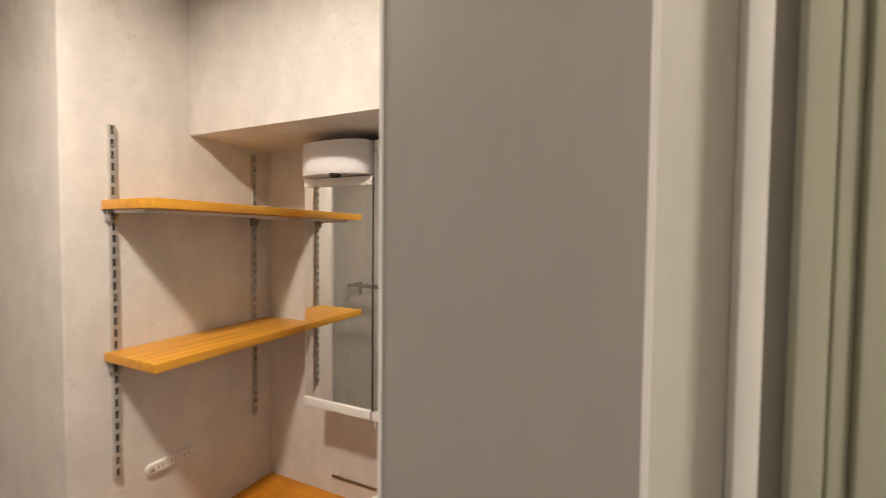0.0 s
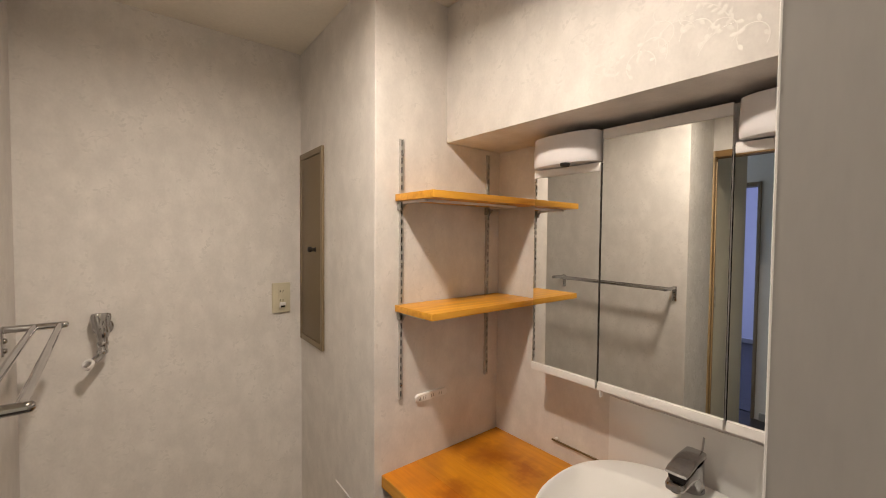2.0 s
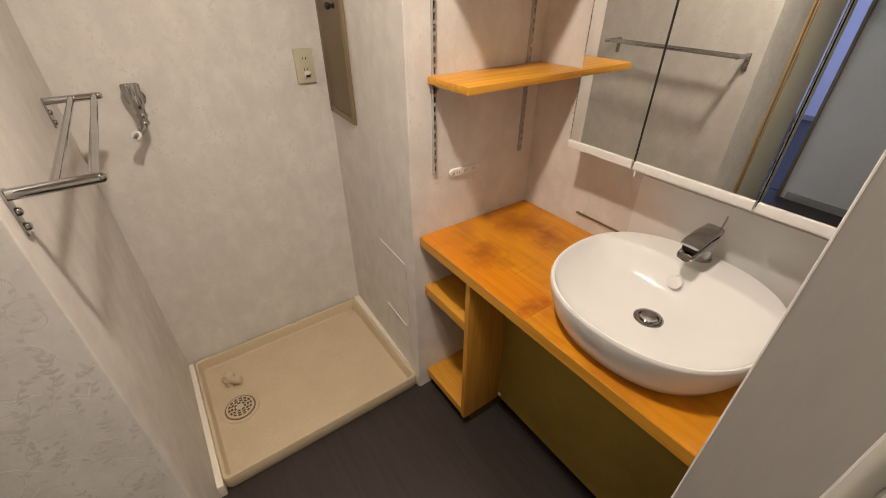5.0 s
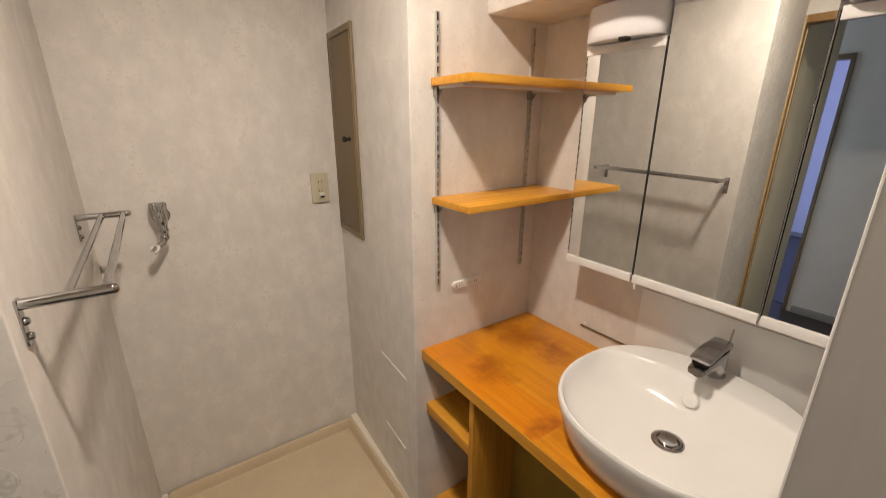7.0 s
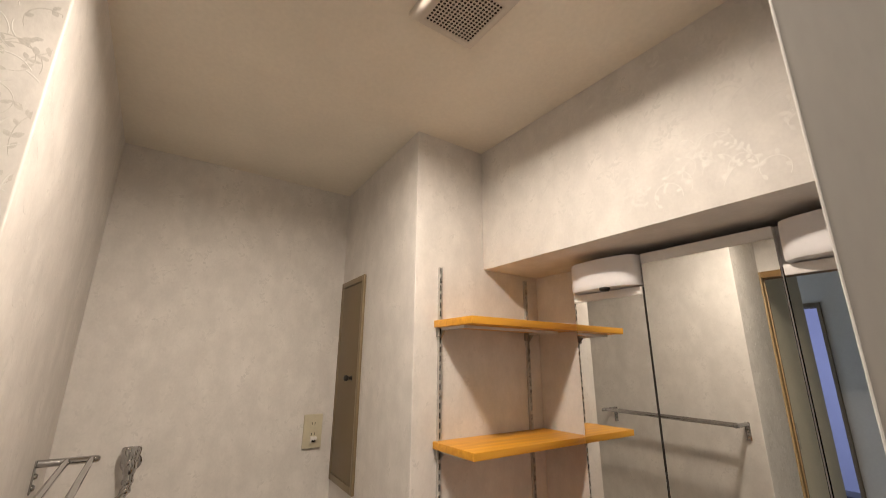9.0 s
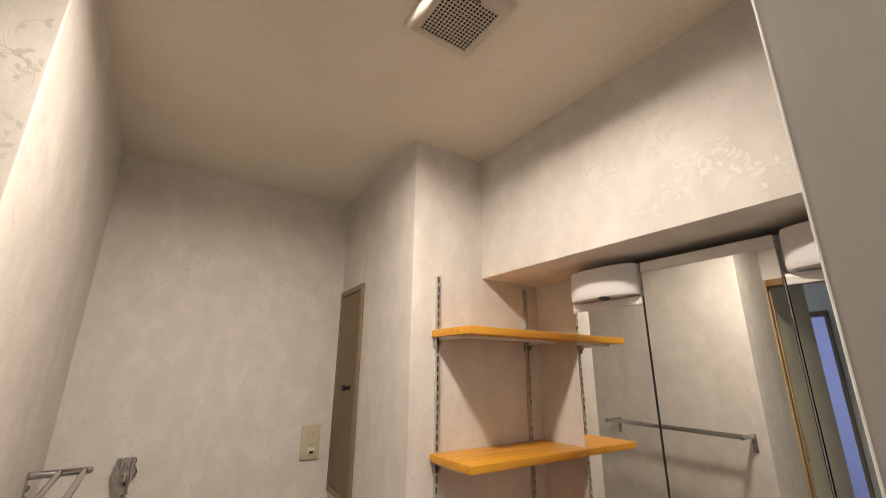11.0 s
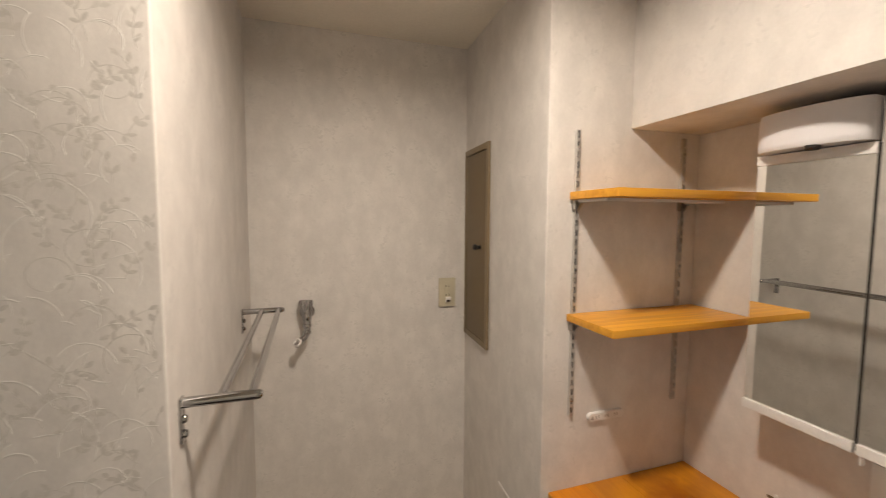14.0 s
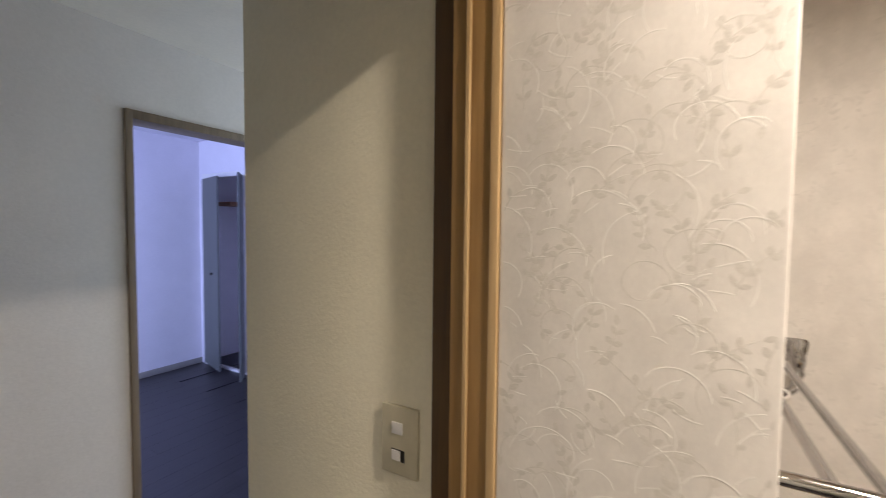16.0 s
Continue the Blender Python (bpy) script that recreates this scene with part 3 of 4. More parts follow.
part("tray", ring_quad(B(), [inset(0.004, 0.0, 0.02), inset(0.0, 0.01, 0.02), inset(0.0, 0.056, 0.02), inset(0.003, 0.061, 0.018), inset(0.012, 0.061, 0.016),
                             inset(0.015, 0.057, 0.016), inset(0.019, 0.012, 0.018), inset(0.023, 0.008, 0.02), inset(0.10, 0.008, 0.02)]), PAN, pan)
DR = (-1.361, -0.128)
part("drain_rim", lathe(B(), (*DR, 0.0082), [(0.072, 0), (0.072, 0.003), (0.068, 0.005), (0.060, 0.005), (0.058, 0.002), (0.001, 0.002)], seg=40), PAN, pan, "round drain rim")
part("drain_well", lathe(B(), (*DR, 0.0103), [(0.0575, 0), (0.0575, 0.0012), (0.001, 0.0013)], seg=40), KHAKI, pan, "dark khaki disc for the shaded gap round the grating")
part("drain_basket", lathe(B(), (*DR, 0.0112), [(0.0525, 0), (0.0525, 0.004), (0.050, 0.0055), (0.0, 0.0058)], seg=36), PAN, pan, "beige drain grating")
# Flat dark faces stand in for the shaded openings of the grating.
for rr, cnt, half in ((0.041, 14, 0.004), (0.030, 10, 0.004), (0.019, 7, 0.004)):
    for k in range(cnt):
        a = 2 * math.pi * (k + 0.5) / cnt
        b = B()
        n = 6
        lo, hi = [], []
        for i in range(n + 1):
            aa = a + (i / n - 0.5) * 2 * math.pi / cnt * 0.68
            lo.append(b.verts.new((DR[0] + (rr - half) * math.cos(aa), DR[1] + (rr - half) * math.sin(aa), 0.0175)))
            hi.append(b.verts.new((DR[0] + (rr + half) * math.cos(aa), DR[1] + (rr + half) * math.sin(aa), 0.0175)))
        for i in range(n):
            b.faces.new((lo[i], hi[i], hi[i + 1], lo[i + 1]))
        part("slot", b, PANSHADE, pan)
part("elbow", tube(B(), [(-1.528, -0.150, 0.036), (-1.513, -0.127, 0.036), (-1.506, -0.114, 0.036)], 0.015, 18), PAN, pan, "beige plastic drain elbow")
part("elbow_collar", tube(B(), [(-1.540, -0.125, 0.040), (-1.510, -0.145, 0.040)], 0.019, 18), PAN, pan)
part("elbow_mouth", tube(B(), [(-1.492, -0.115, 0.036), (-1.480, -0.093, 0.036)], 0.017, 18), PAN, pan)
part("elbow_stem", tube(B(), [(-1.506, -0.137, 0.008), (-1.506, -0.137, 0.04)], 0.016, 18), PAN, pan)
part("elbow_bend", tube(B(), [(-1.520, -0.135, 0.037), (-1.504, -0.129, 0.038), (-1.488, -0.109, 0.036)], 0.0155, 18), PAN, pan)

solid("sealant_strip", prism(B(), [(PX0 - 0.006, 0.5532), (PX0 - 0.006, PY1 - 0.002), (PX1 + 0.006, PY1 - 0.002), (PX1 + 0.006, 0.5262)], 0.0, 0.064, 0.003), CEILING, "off-white sealant strip between chase and pan", "sealant", "structure")
solid("sealant_strip", prism(B(), [(PX0, W_TOWEL), (PX1 + 0.01, W_TOWEL), (PX1 + 0.01, PY0 - 0.001), (PX0, PY0 - 0.001)], 0.0, 0.058, 0.004), CEILING, "off-white sealant strip between wall and pan", "sealant", "structure")

# ---------------------------------------------------------------- washing machine tap
FX, FY, FZ = -1.68, -0.073, 1.152
tap = thing("washing_machine_tap", (FX, FY, FZ), "chrome wall tap with a fluted handle for a washing machine", "tap")
part("flange", lathe(B(), (FX, FY, FZ), [(0.027, 0), (0.027, 0.003), (0.020, 0.009), (0.012, 0.011)], "x"), CHROME, tap, "round chrome wall flange")
part("neck", tube(B(), [(FX + 0.005, FY, FZ), (FX + 0.05, FY, FZ)], 0.0115, 18), CHROME, tap)
hb = B()
HA = Vector((-0.24, 0.02, 1.0)).normalized()
HC = Vector((FX + 0.045, FY - 0.004, FZ - 0.004))
hu = HA.orthogonal().normalized()
hv = HA.cross(hu)
rings = []
for h, r in ((0.0, 0.0135), (0.008, 0.020), (0.014, 0.0225), (0.042, 0.0265), (0.050, 0.0255), (0.053, 0.021), (0.054, 0.001)):
    ring = []
    for k in range(48):
        t = 2 * math.pi * k / 48
        rr = r * (1 - (0.20 if 0.01 < h < 0.051 else 0.0) * (0.5 + 0.5 * math.cos(8 * t)))
        ring.append(hb.verts.new(HC + HA * h + rr * (math.cos(t) * hu + math.sin(t) * hv)))
    rings.append(ring)
for q, w in zip(rings, rings[1:]):
    for k in range(48):
        hb.faces.new((q[k], q[(k + 1) % 48], w[(k + 1) % 48], w[k]))
hb.faces.new(rings[0][::-1]), hb.faces.new(rings[-1])
bmesh.ops.recalc_face_normals(hb, faces=hb.faces[:])
part("handle", hb, CHROME, tap, "fluted chrome handle")
part("body", lathe(B(), (FX + 0.05, FY, FZ - 0.026), [(0.011, 0), (0.0155, 0.006), (0.017, 0.02), (0.0155, 0.034), (0.012, 0.042)]), CHROME, tap)
part("spout", tube(B(), [(FX + 0.05, FY, FZ - 0.018), (FX + 0.053, FY + 0.001, FZ - 0.045), (FX + 0.057, FY - 0.001, FZ - 0.066), (FX + 0.066, FY - 0.010, FZ - 0.080),
                         (FX + 0.078, FY - 0.024, FZ - 0.087)], [0.0135, 0.0122, 0.0112, 0.0104, 0.0098], 18), CHROME, tap)
part("collar", lathe(B(), (FX + 0.053, FY, FZ - 0.048), [(0.013, 0), (0.0152, 0.003), (0.0152, 0.010), (0.013, 0.013)]), CHROME, tap)
part("collar", lathe(B(), (FX + 0.057, FY - 0.001, FZ - 0.070), [(0.0125, 0), (0.0142, 0.003), (0.0142, 0.009), (0.012, 0.012)]), CHROME, tap)
nz = B()
NA, NC = Vector((0.70, -0.45, 0.55)).normalized(), Vector((FX + 0.086, FY - 0.033, FZ - 0.091))
nu = NA.orthogonal().normalized()
nv = NA.cross(nu)
grid = []
for k in range(28):
    t = 2 * math.pi * k / 28
    rad = math.cos(t) * nu + math.sin(t) * nv
    grid.append([nz.verts.new(NC + rad * (0.0118 + 0.0040 * math.cos(s)) + NA * 0.0055 * math.sin(s)) for s in (2 * math.pi * m / 10 for m in range(10))])
for k in range(28):
    for m in range(10):
        nz.faces.new((grid[k][m], grid[(k + 1) % 28][m], grid[(k + 1) % 28][(m + 1) % 10], grid[k][(m + 1) % 10]))
bmesh.ops.recalc_face_normals(nz, faces=nz.faces[:])
part("nozzle_ring", nz, WHITE, tap, "white hose stopper ring")
part("nozzle", tube(B(), [(FX + 0.076, FY - 0.022, FZ - 0.086), (FX + 0.090, FY - 0.039, FZ - 0.102)], [0.0103, 0.0096], 18), CHROME, tap, "short chrome nozzle")

# ---------------------------------------------------------------- socket by the chase
sock = thing("wall_socket", (W_BACK, 0.471, 1.196), "cream double wall socket with an earth terminal", "socket")
part("plate", box(B(), W_BACK, W_BACK + 0.011, 0.436, 0.506, 1.137, 1.255, 0.0035), CREAM, sock)
part("insert", box(B(), W_BACK + 0.008, W_BACK + 0.0125, 0.459, 0.483, 1.155, 1.240, 0.001), CREAM, sock)
for zz in (1.222, 1.186):
    for yy in (0.4655, 0.4765):
        part("slot", box(B(), W_BACK + 0.0126, W_BACK + 0.0130, yy - 0.0012, yy + 0.0012, zz - 0.0045, zz + 0.0045), SLOT, sock)
part("earth_cover", box(B(), W_BACK + 0.0115, W_BACK + 0.024, 0.462, 0.484, 1.166, 1.178, 0.002), WHITE, sock, "white flap of the earth terminal")
part("earth_gap", box(B(), W_BACK + 0.0128, W_BACK + 0.016, 0.464, 0.482, 1.158, 1.1655), SLOT, sock)
part("earth_foot", box(B(), W_BACK + 0.0125, W_BACK + 0.022, 0.4615, 0.4655, 1.156, 1.167, 0.001), WHITE, sock)

# ---------------------------------------------------------------- khaki hatch in the chase
CU = Vector((0.645, -0.033, 0)).normalized()
CN = Vector((-0.033, -0.645, 0)).normalized()


def on_chase(bm):
    """Turns a mesh built with x along the chase, y out of it, z up onto the chase's slanting face."""
    m = Matrix(((CU.x, CN.x, 0, W_BACK), (CU.y, CN.y, 0, 0.555), (0, 0, 1, 0), (0, 0, 0, 1)))
    bmesh.ops.transform(bm, matrix=m, verts=bm.verts[:])
    bmesh.ops.recalc_face_normals(bm, faces=bm.faces[:])
    return bm


hatch = thing("meter_hatch", (-1.54, 0.548, 1.028), "tall khaki metal hatch with a black knob on the chase", "hatch")
hx0, hx1, hz0, hz1 = 0.012, 0.262, 1.026, 1.764
part("frame_side", on_chase(box(B(), hx0, hx0 + 0.018, 0, 0.010, hz0, hz1, 0.0015)), KHAKIRIM, hatch)
part("frame_side", on_chase(box(B(), hx1 - 0.018, hx1, 0, 0.010, hz0, hz1, 0.0015)), KHAKIRIM, hatch)
part("frame_top", on_chase(box(B(), hx0 + 0.018, hx1 - 0.018, 0, 0.0098, hz1 - 0.022, hz1, 0.0015)), KHAKIRIM, hatch)
part("frame_bottom", on_chase(box(B(), hx0 + 0.018, hx1 - 0.018, 0, 0.0098, hz0, hz0 + 0.022, 0.0015)), KHAKIRIM, hatch)
# Near-black sheet behind the hatch door gives the gap its shade.
part("gap", on_chase(box(B(), hx0 + 0.018, hx1 - 0.018, 0, 0.003, hz0 + 0.022, hz1 - 0.022)), SLOT, hatch)
part("hatch_door", on_chase(box(B(), hx0 + 0.0205, hx1 - 0.0195, 0.002, 0.008, hz0 + 0.0245, hz1 - 0.0255, 0.001)), KHAKI, hatch, "flat khaki hatch door")
kb = lathe(B(), (0, 0, 0), [(0.009, 0), (0.009, 0.002), (0.0055, 0.005), (0.0055, 0.011), (0.009, 0.014), (0.011, 0.020), (0.0102, 0.026), (0.005, 0.029)], "y", 20)
bmesh.ops.translate(kb, verts=kb.verts[:], vec=(0.190, 0.008, 1.392))
part("knob", on_chase(kb), BLACK, hatch, "black knob")

cover = thing("inspection_cover", (-1.2, 0.531, 0.30), "wallpapered low inspection cover in the chase", "cover")
part("cover_board", on_chase(box(B(), 0.375, 0.585, -0.002, 0.0001, 0.298, 0.606)), PAPER, cover)
# White strips put the cover's edge highlights into the colour.
part("cover_edge", on_chase(box(B(), 0.375, 0.585, 0, 0.004, 0.607, 0.610, 0.0008)), WHITE, cover, "thin white strip for the highlight on the top edge")
part("cover_edge", on_chase(box(B(), 0.395, 0.565, 0, 0.004, 0.294, 0.297, 0.0008)), WHITE, cover, "thin white strip for the highlight on the lower edge")

# ---------------------------------------------------------------- towel rack
rack = thing("towel_rack", (-1.16, W_TOWEL, 1.15), "chrome two-bar towel rack on the side wall", "towel rack")
for bx, RZ in ((-0.848, 1.197), (-1.480, 1.205)):
    arm = part("arm", tube(B(), [(bx, W_TOWEL + 0.002, RZ), (bx, -0.150, RZ), (bx, -0.143, RZ), (bx, -0.139, RZ)], [0.0088, 0.0088, 0.0082, 0.0045], 20), CHROME, rack)
    part("wall_plate", box(B(), bx - 0.010, bx + 0.010, W_TOWEL, W_TOWEL + 0.0045, RZ - 0.065, RZ + 0.009, 0.002), CHROME, rack, "narrow chrome wall plate")
    for zz in (RZ - 0.027, RZ - 0.052):
        part("bolt", lathe(B(), (bx, W_TOWEL + 0.004, zz), [(0.0070, 0), (0.0070, 0.003), (0.005, 0.006), (0.001, 0.007)], "y", 18), CHROME, rack, "domed chrome bolt")
for yy in (-0.204, -0.156):
    part("bar", tube(B(), [(-0.848, yy, 1.197), (-1.480, yy, 1.205)], 0.0074, 16), CHROME, rack, "slim chrome towel bar")

# ---------------------------------------------------------------- shelf standards and shelves
def standard(y):
    s = thing("shelf_standard", (W_RAIL, y, 0.958), "slotted aluminium shelf standard screwed to the wall", "shelf standard", "shelf standards")
    z0, z1 = 0.958, 1.728
    b = B()
    d = W_RAIL + 0.009
    box(b, W_RAIL, d, y - 0.0060, y - 0.0046, z0, z1)
    box(b, W_RAIL, d, y + 0.0046, y + 0.0060, z0, z1)
    box(b, d - 0.0013, d, y - 0.0046, y - 0.0031, z0, z1)
    box(b, d - 0.0013, d, y + 0.0031, y + 0.0046, z0, z1)
    z = z0
    while z < z1 - 0.005:
        box(b, d - 0.0013, d, y - 0.0031, y + 0.0031, z, min(z + 0.009, z1))
        z += 0.0255
    part("channel", b, RAILALU, s)
    part("channel_back", box(B(), W_RAIL, W_RAIL + 0.002, y - 0.0046, y + 0.0046, z0, z1), SLOT, s, "near-black back strip for the shade in the slots")
    for zz in (z0 + 0.045, z1 - 0.045, 1.36):
        part("screw", lathe(B(), (W_RAIL + 0.0080, y, zz), [(0.0042, 0), (0.0042, 0.0015), (0.002, 0.0022)], "x", 12), CHROME, s)
    return s


standard(0.612), standard(0.972)


def shelf(z1, z0, arm_mat):
    s = thing("wall_shelf", (W_RAIL, 0.8, z0), "orange-varnished pine shelf board on wall brackets", "shelf", "wall shelves")
    part("board", box(B(), W_RAIL + 0.003, -0.853, 0.592, 1.030, z0, z1, 0.0018), SHELF, s)
    for y in (0.612, 0.972):
        b = B()
        pts = [(W_RAIL + 0.0125, z0 - 0.001), (-0.905, z0 - 0.001), (-0.905, z0 - 0.006), (W_RAIL + 0.030, z0 - 0.009), (W_RAIL + 0.0125, z0 - 0.030)]
        lo = [b.verts.new((x, y - 0.0022, z)) for x, z in pts]
        hi = [b.verts.new((x, y + 0.0022, z)) for x, z in pts]
        b.faces.new(lo), b.faces.new(hi[::-1])
        for i in range(5):
            b.faces.new((lo[i], hi[i], hi[(i + 1) % 5], lo[(i + 1) % 5]))
        bmesh.ops.recalc_face_normals(b, faces=b.faces[:])
        part("bracket", b, STEEL, s, "pressed grey metal shelf bracket")
        part("bracket_flange", box(B(), W_RAIL + 0.02, -0.905, y - 0.0065, y + 0.0065, z0 - 0.0075, z0 - 0.0002, 0.0008), arm_mat, s)
        part("bracket_hook", prism(B(), [(W_RAIL + 0.001, y - 0.0125), (W_RAIL + 0.016, y - 0.0125), (W_RAIL + 0.016, y - 0.0064), (W_RAIL + 0.001, y - 0.0064)], z0 - 0.027, z0 - 0.0004, 0.003), SEAL, s, "dark grey hook of the bracket")
    if arm_mat == WHITE:
        part("bracket_bar", box(B(), -0.9135, -0.9052, 0.604, 0.980, z0 - 0.0075, z0 - 0.0004, 0.001), arm_mat, s, "white bar joining the bracket tips")
    return s


shelf(1.567, 1.547, WHITE), shelf(1.243, 1.224, STEEL)

# long slim outlet strip on the wall
st = thing("outlet_strip", (W_RAIL, 0.73, 0.943), "slim white oval outlet strip on the wall", "socket")
b = B()
pts = []
for k in range(13):
    a = radians(90 + 15 * k)
    pts.append((0.681 + 0.0125 * math.cos(a), 0.943 + 0.0125 * math.sin(a)))
for k in range(13):
    a = radians(-90 + 15 * k)
    pts.append((0.779 + 0.0125 * math.cos(a), 0.943 + 0.0125 * math.sin(a)))
lo = [b.verts.new((W_RAIL, y, z)) for y, z in pts]
hi = [b.verts.new((W_RAIL + 0.009, 0.73 + (y - 0.73) * 0.985, 0.943 + (z - 0.943) * 0.86)) for y, z in pts]
b.faces.new(lo[::-1]), b.faces.new(hi)
for i in range(len(pts)):
    j = (i + 1) % len(pts)
    b.faces.new((lo[i], lo[j], hi[j], hi[i]))
bmesh.ops.recalc_face_normals(b, faces=b.faces[:])
part("strip_body", b, WHITE, st)
for k in range(3):
    yy = 0.700 + 0.031 * k
    for d in (-0.0045, 0.0045):
        part("slot", box(B(), W_RAIL + 0.0085, W_RAIL + 0.0094, yy + d - 0.0011, yy + d + 0.0011, 0.9385, 0.9475), SEAL, st)
b = B()
tri = [b.verts.new((W_RAIL + 0.0094, y, z)) for y, z in ((0.676, 0.937), (0.687, 0.937), (0.684, 0.949))]
b.faces.new(tri)
part("mark", b, STEEL, st, "small grey triangle mark")

# ---------------------------------------------------------------- washstand
worktop = thing("worktop", (-0.558, 0.794, 0.713), "orange-varnished laminated pine worktop with darker stains", "worktop")
TX0, TX1 = W_RAIL + 0.002, -0.0785
for x0, x1, y0, y1, m in ((TX0, -0.548, 0.553, 0.668, COUNTER), (-0.5475, TX1, 0.553, 0.668, GOLDPINE), (TX0, -0.70, 0.6684, 0.792, GOLDPINE), (-0.6995, TX1, 0.6684, 0.792, GOLDPINE),
                          (TX0, -0.40, 0.7924, 0.915, GOLDPINE), (-0.3995, TX1, 0.7924, 0.915, GOLDPINE), (TX0, TX1, 0.9154, W_MIRROR - 0.001, GOLDPINE)):
    part("plank", box(B(), x0, x1, y0, y1, 0.7135, 0.748, 0.0004, 1), m, worktop)
part("front_edging", box(B(), TX0, TX1, 0.550, 0.5528, 0.7132, 0.7477, 0.0008, 1), PINE, worktop, "lighter front edging strip")

cub = thing("washstand_cubby", (-0.91, 0.79, 0), "open pine cubby with two shelves under the worktop", "shelf unit")
part("divider", box(B(), -0.796, -0.776, 0.562, W_MIRROR - 0.002, 0.055, 0.7125, 0.0015), DIVIDER, cub, "upright pine divider board")
part("cubby_shelf", box(B(), W_RAIL + 0.002, -0.7965, 0.566, W_MIRROR - 0.002, 0.496, 0.535, 0.0015), PINE, cub, "pine shelf board")
part("bottom_shelf", box(B(), W_RAIL + 0.002, -0.7965, 0.566, W_MIRROR - 0.002, 0.056, 0.092, 0.0015), PINE, cub, "pine bottom board")
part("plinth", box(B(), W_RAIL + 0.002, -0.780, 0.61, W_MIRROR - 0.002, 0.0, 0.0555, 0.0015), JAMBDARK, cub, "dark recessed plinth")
panel = thing("front_panel", (-0.43, 0.735, 0.07), "olive-brown board closing the space under the basin", "panel")
part("board", box(B(), -0.7755, -0.0785, 0.730, 0.742, 0.072, 0.7125, 0.001), OLIVE, panel)
part("stud", lathe(B(), (-0.762, 0.730, 0.092), [(0.007, 0), (0.007, -0.003), (0.004, -0.006), (0.001, -0.0065)], "y", 16), WHITE, panel, "small white stud")

# basin
BX, BY, BA, BB, RIM = -0.358, 0.793, 0.240, 0.250, 0.872
basin = thing("wash_basin", (BX, BY, 0.748), "white glazed vessel basin standing on the worktop", "wash basin")
NS = 72


def oval(bm, cx, cy, a, bf, bb, z, p=2.3, back=0.0):
    """A ring of the bowl: half-width a, front and back depth, roundness p, and a flatter back where it is given."""
    out = []
    for k in range(NS):
        t = 2 * math.pi * k / NS
        c, s = math.cos(t), math.sin(t)
        e = 2 / (back if back and s > 0 else p)
        x = a * math.copysign(abs(c) ** (2 / p), c)
        y = (bb if s > 0 else bf) * math.copysign(abs(s) ** e, s)
        out.append(bm.verts.new((cx + x, cy + y, z)))
    return out


b = B()
loops = [oval(b, BX, BY, 0.165, 0.170, 0.165, 0.7485), oval(b, BX, BY, 0.192, 0.200, 0.188, 0.7495), oval(b, BX, BY, 0.209, 0.216, 0.198, 0.762),
         oval(b, BX, BY, 0.225, 0.233, 0.209, 0.795), oval(b, BX, BY, 0.235, 0.244, 0.215, 0.835), oval(b, BX, BY, BA, BB, 0.219, 0.862), oval(b, BX, BY, BA - 0.0005, BB - 0.0005, 0.2185, 0.868),
         oval(b, BX, BY, BA - 0.003, BB - 0.003, 0.215, RIM), oval(b, BX, BY, BA - 0.006, BB - 0.006, 0.205, RIM), oval(b, BX, BY, BA - 0.008, BB - 0.009, 0.132, RIM - 0.002, 2.3, 3.4),
         oval(b, BX, BY, BA - 0.0095, BB - 0.011, 0.126, RIM - 0.004, 2.3, 3.4), oval(b, BX, BY - 0.001, BA - 0.011, BB - 0.013, 0.123, RIM - 0.007, 2.3, 3.4),
         oval(b, BX, BY - 0.003, BA - 0.016, BB - 0.018, 0.119, RIM - 0.018, 2.25, 3.2), oval(b, BX, BY - 0.008, BA - 0.029, BB - 0.034, 0.113, RIM - 0.037, 2.2, 2.9),
         oval(b, BX, BY - 0.012, 0.186, 0.184, 0.103, RIM - 0.060, 2.1, 2.6), oval(b, BX, BY - 0.016, 0.142, 0.137, 0.082, RIM - 0.080, 2.0, 2.2), oval(b, BX, BY - 0.018, 0.080, 0.075, 0.055, RIM - 0.091, 2.0),
         oval(b, BX, BY - 0.018, 0.033, 0.033, 0.033, RIM - 0.095, 2.0)]
for p, q in zip(loops, loops[1:]):
    for k in range(NS):
        b.faces.new((p[k], p[(k + 1) % NS], q[(k + 1) % NS], q[k]))
b.faces.new(loops[0][::-1]), b.faces.new(loops[-1])
bmesh.ops.recalc_face_normals(b, faces=b.faces[:])
part("bowl", b, CERAMIC, basin)
part("drain_ring", lathe(B(), (BX, BY - 0.018, RIM - 0.0955), [(0.034, 0), (0.034, 0.003), (0.030, 0.005), (0.024, 0.004), (0.022, 0.001), (0.001, 0.001)], seg=36), CHROME, basin, "polished drain ring")
part("drain_plug", lathe(B(), (BX, BY - 0.018, RIM - 0.0950), [(0.018, 0), (0.0195, 0.006), (0.018, 0.009), (0.008, 0.0075), (0.001, 0.007)], seg=32), CHROME, basin, "chrome pop-up plug")
part("overflow_cap", lathe(B(), (BX - 0.012, BY + 0.094, RIM - 0.042), [(0.0175, -0.008), (0.0175, 0.006), (0.0165, 0.0075), (0.001, 0.0078)], (0, -0.93, 0.36), 28), CERAMIC, basin, "round white overflow cap")

# basin mixer
MX, MY = BX - 0.008, 0.975
mix = thing("basin_mixer", (MX, MY, RIM), "chrome single-lever basin mixer", "tap")
part("base_ring", lathe(B(), (MX, MY, RIM - 0.0005), [(0.025, 0), (0.025, 0.003), (0.022, 0.005), (0.001, 0.005)], seg=30), CHROME, mix)


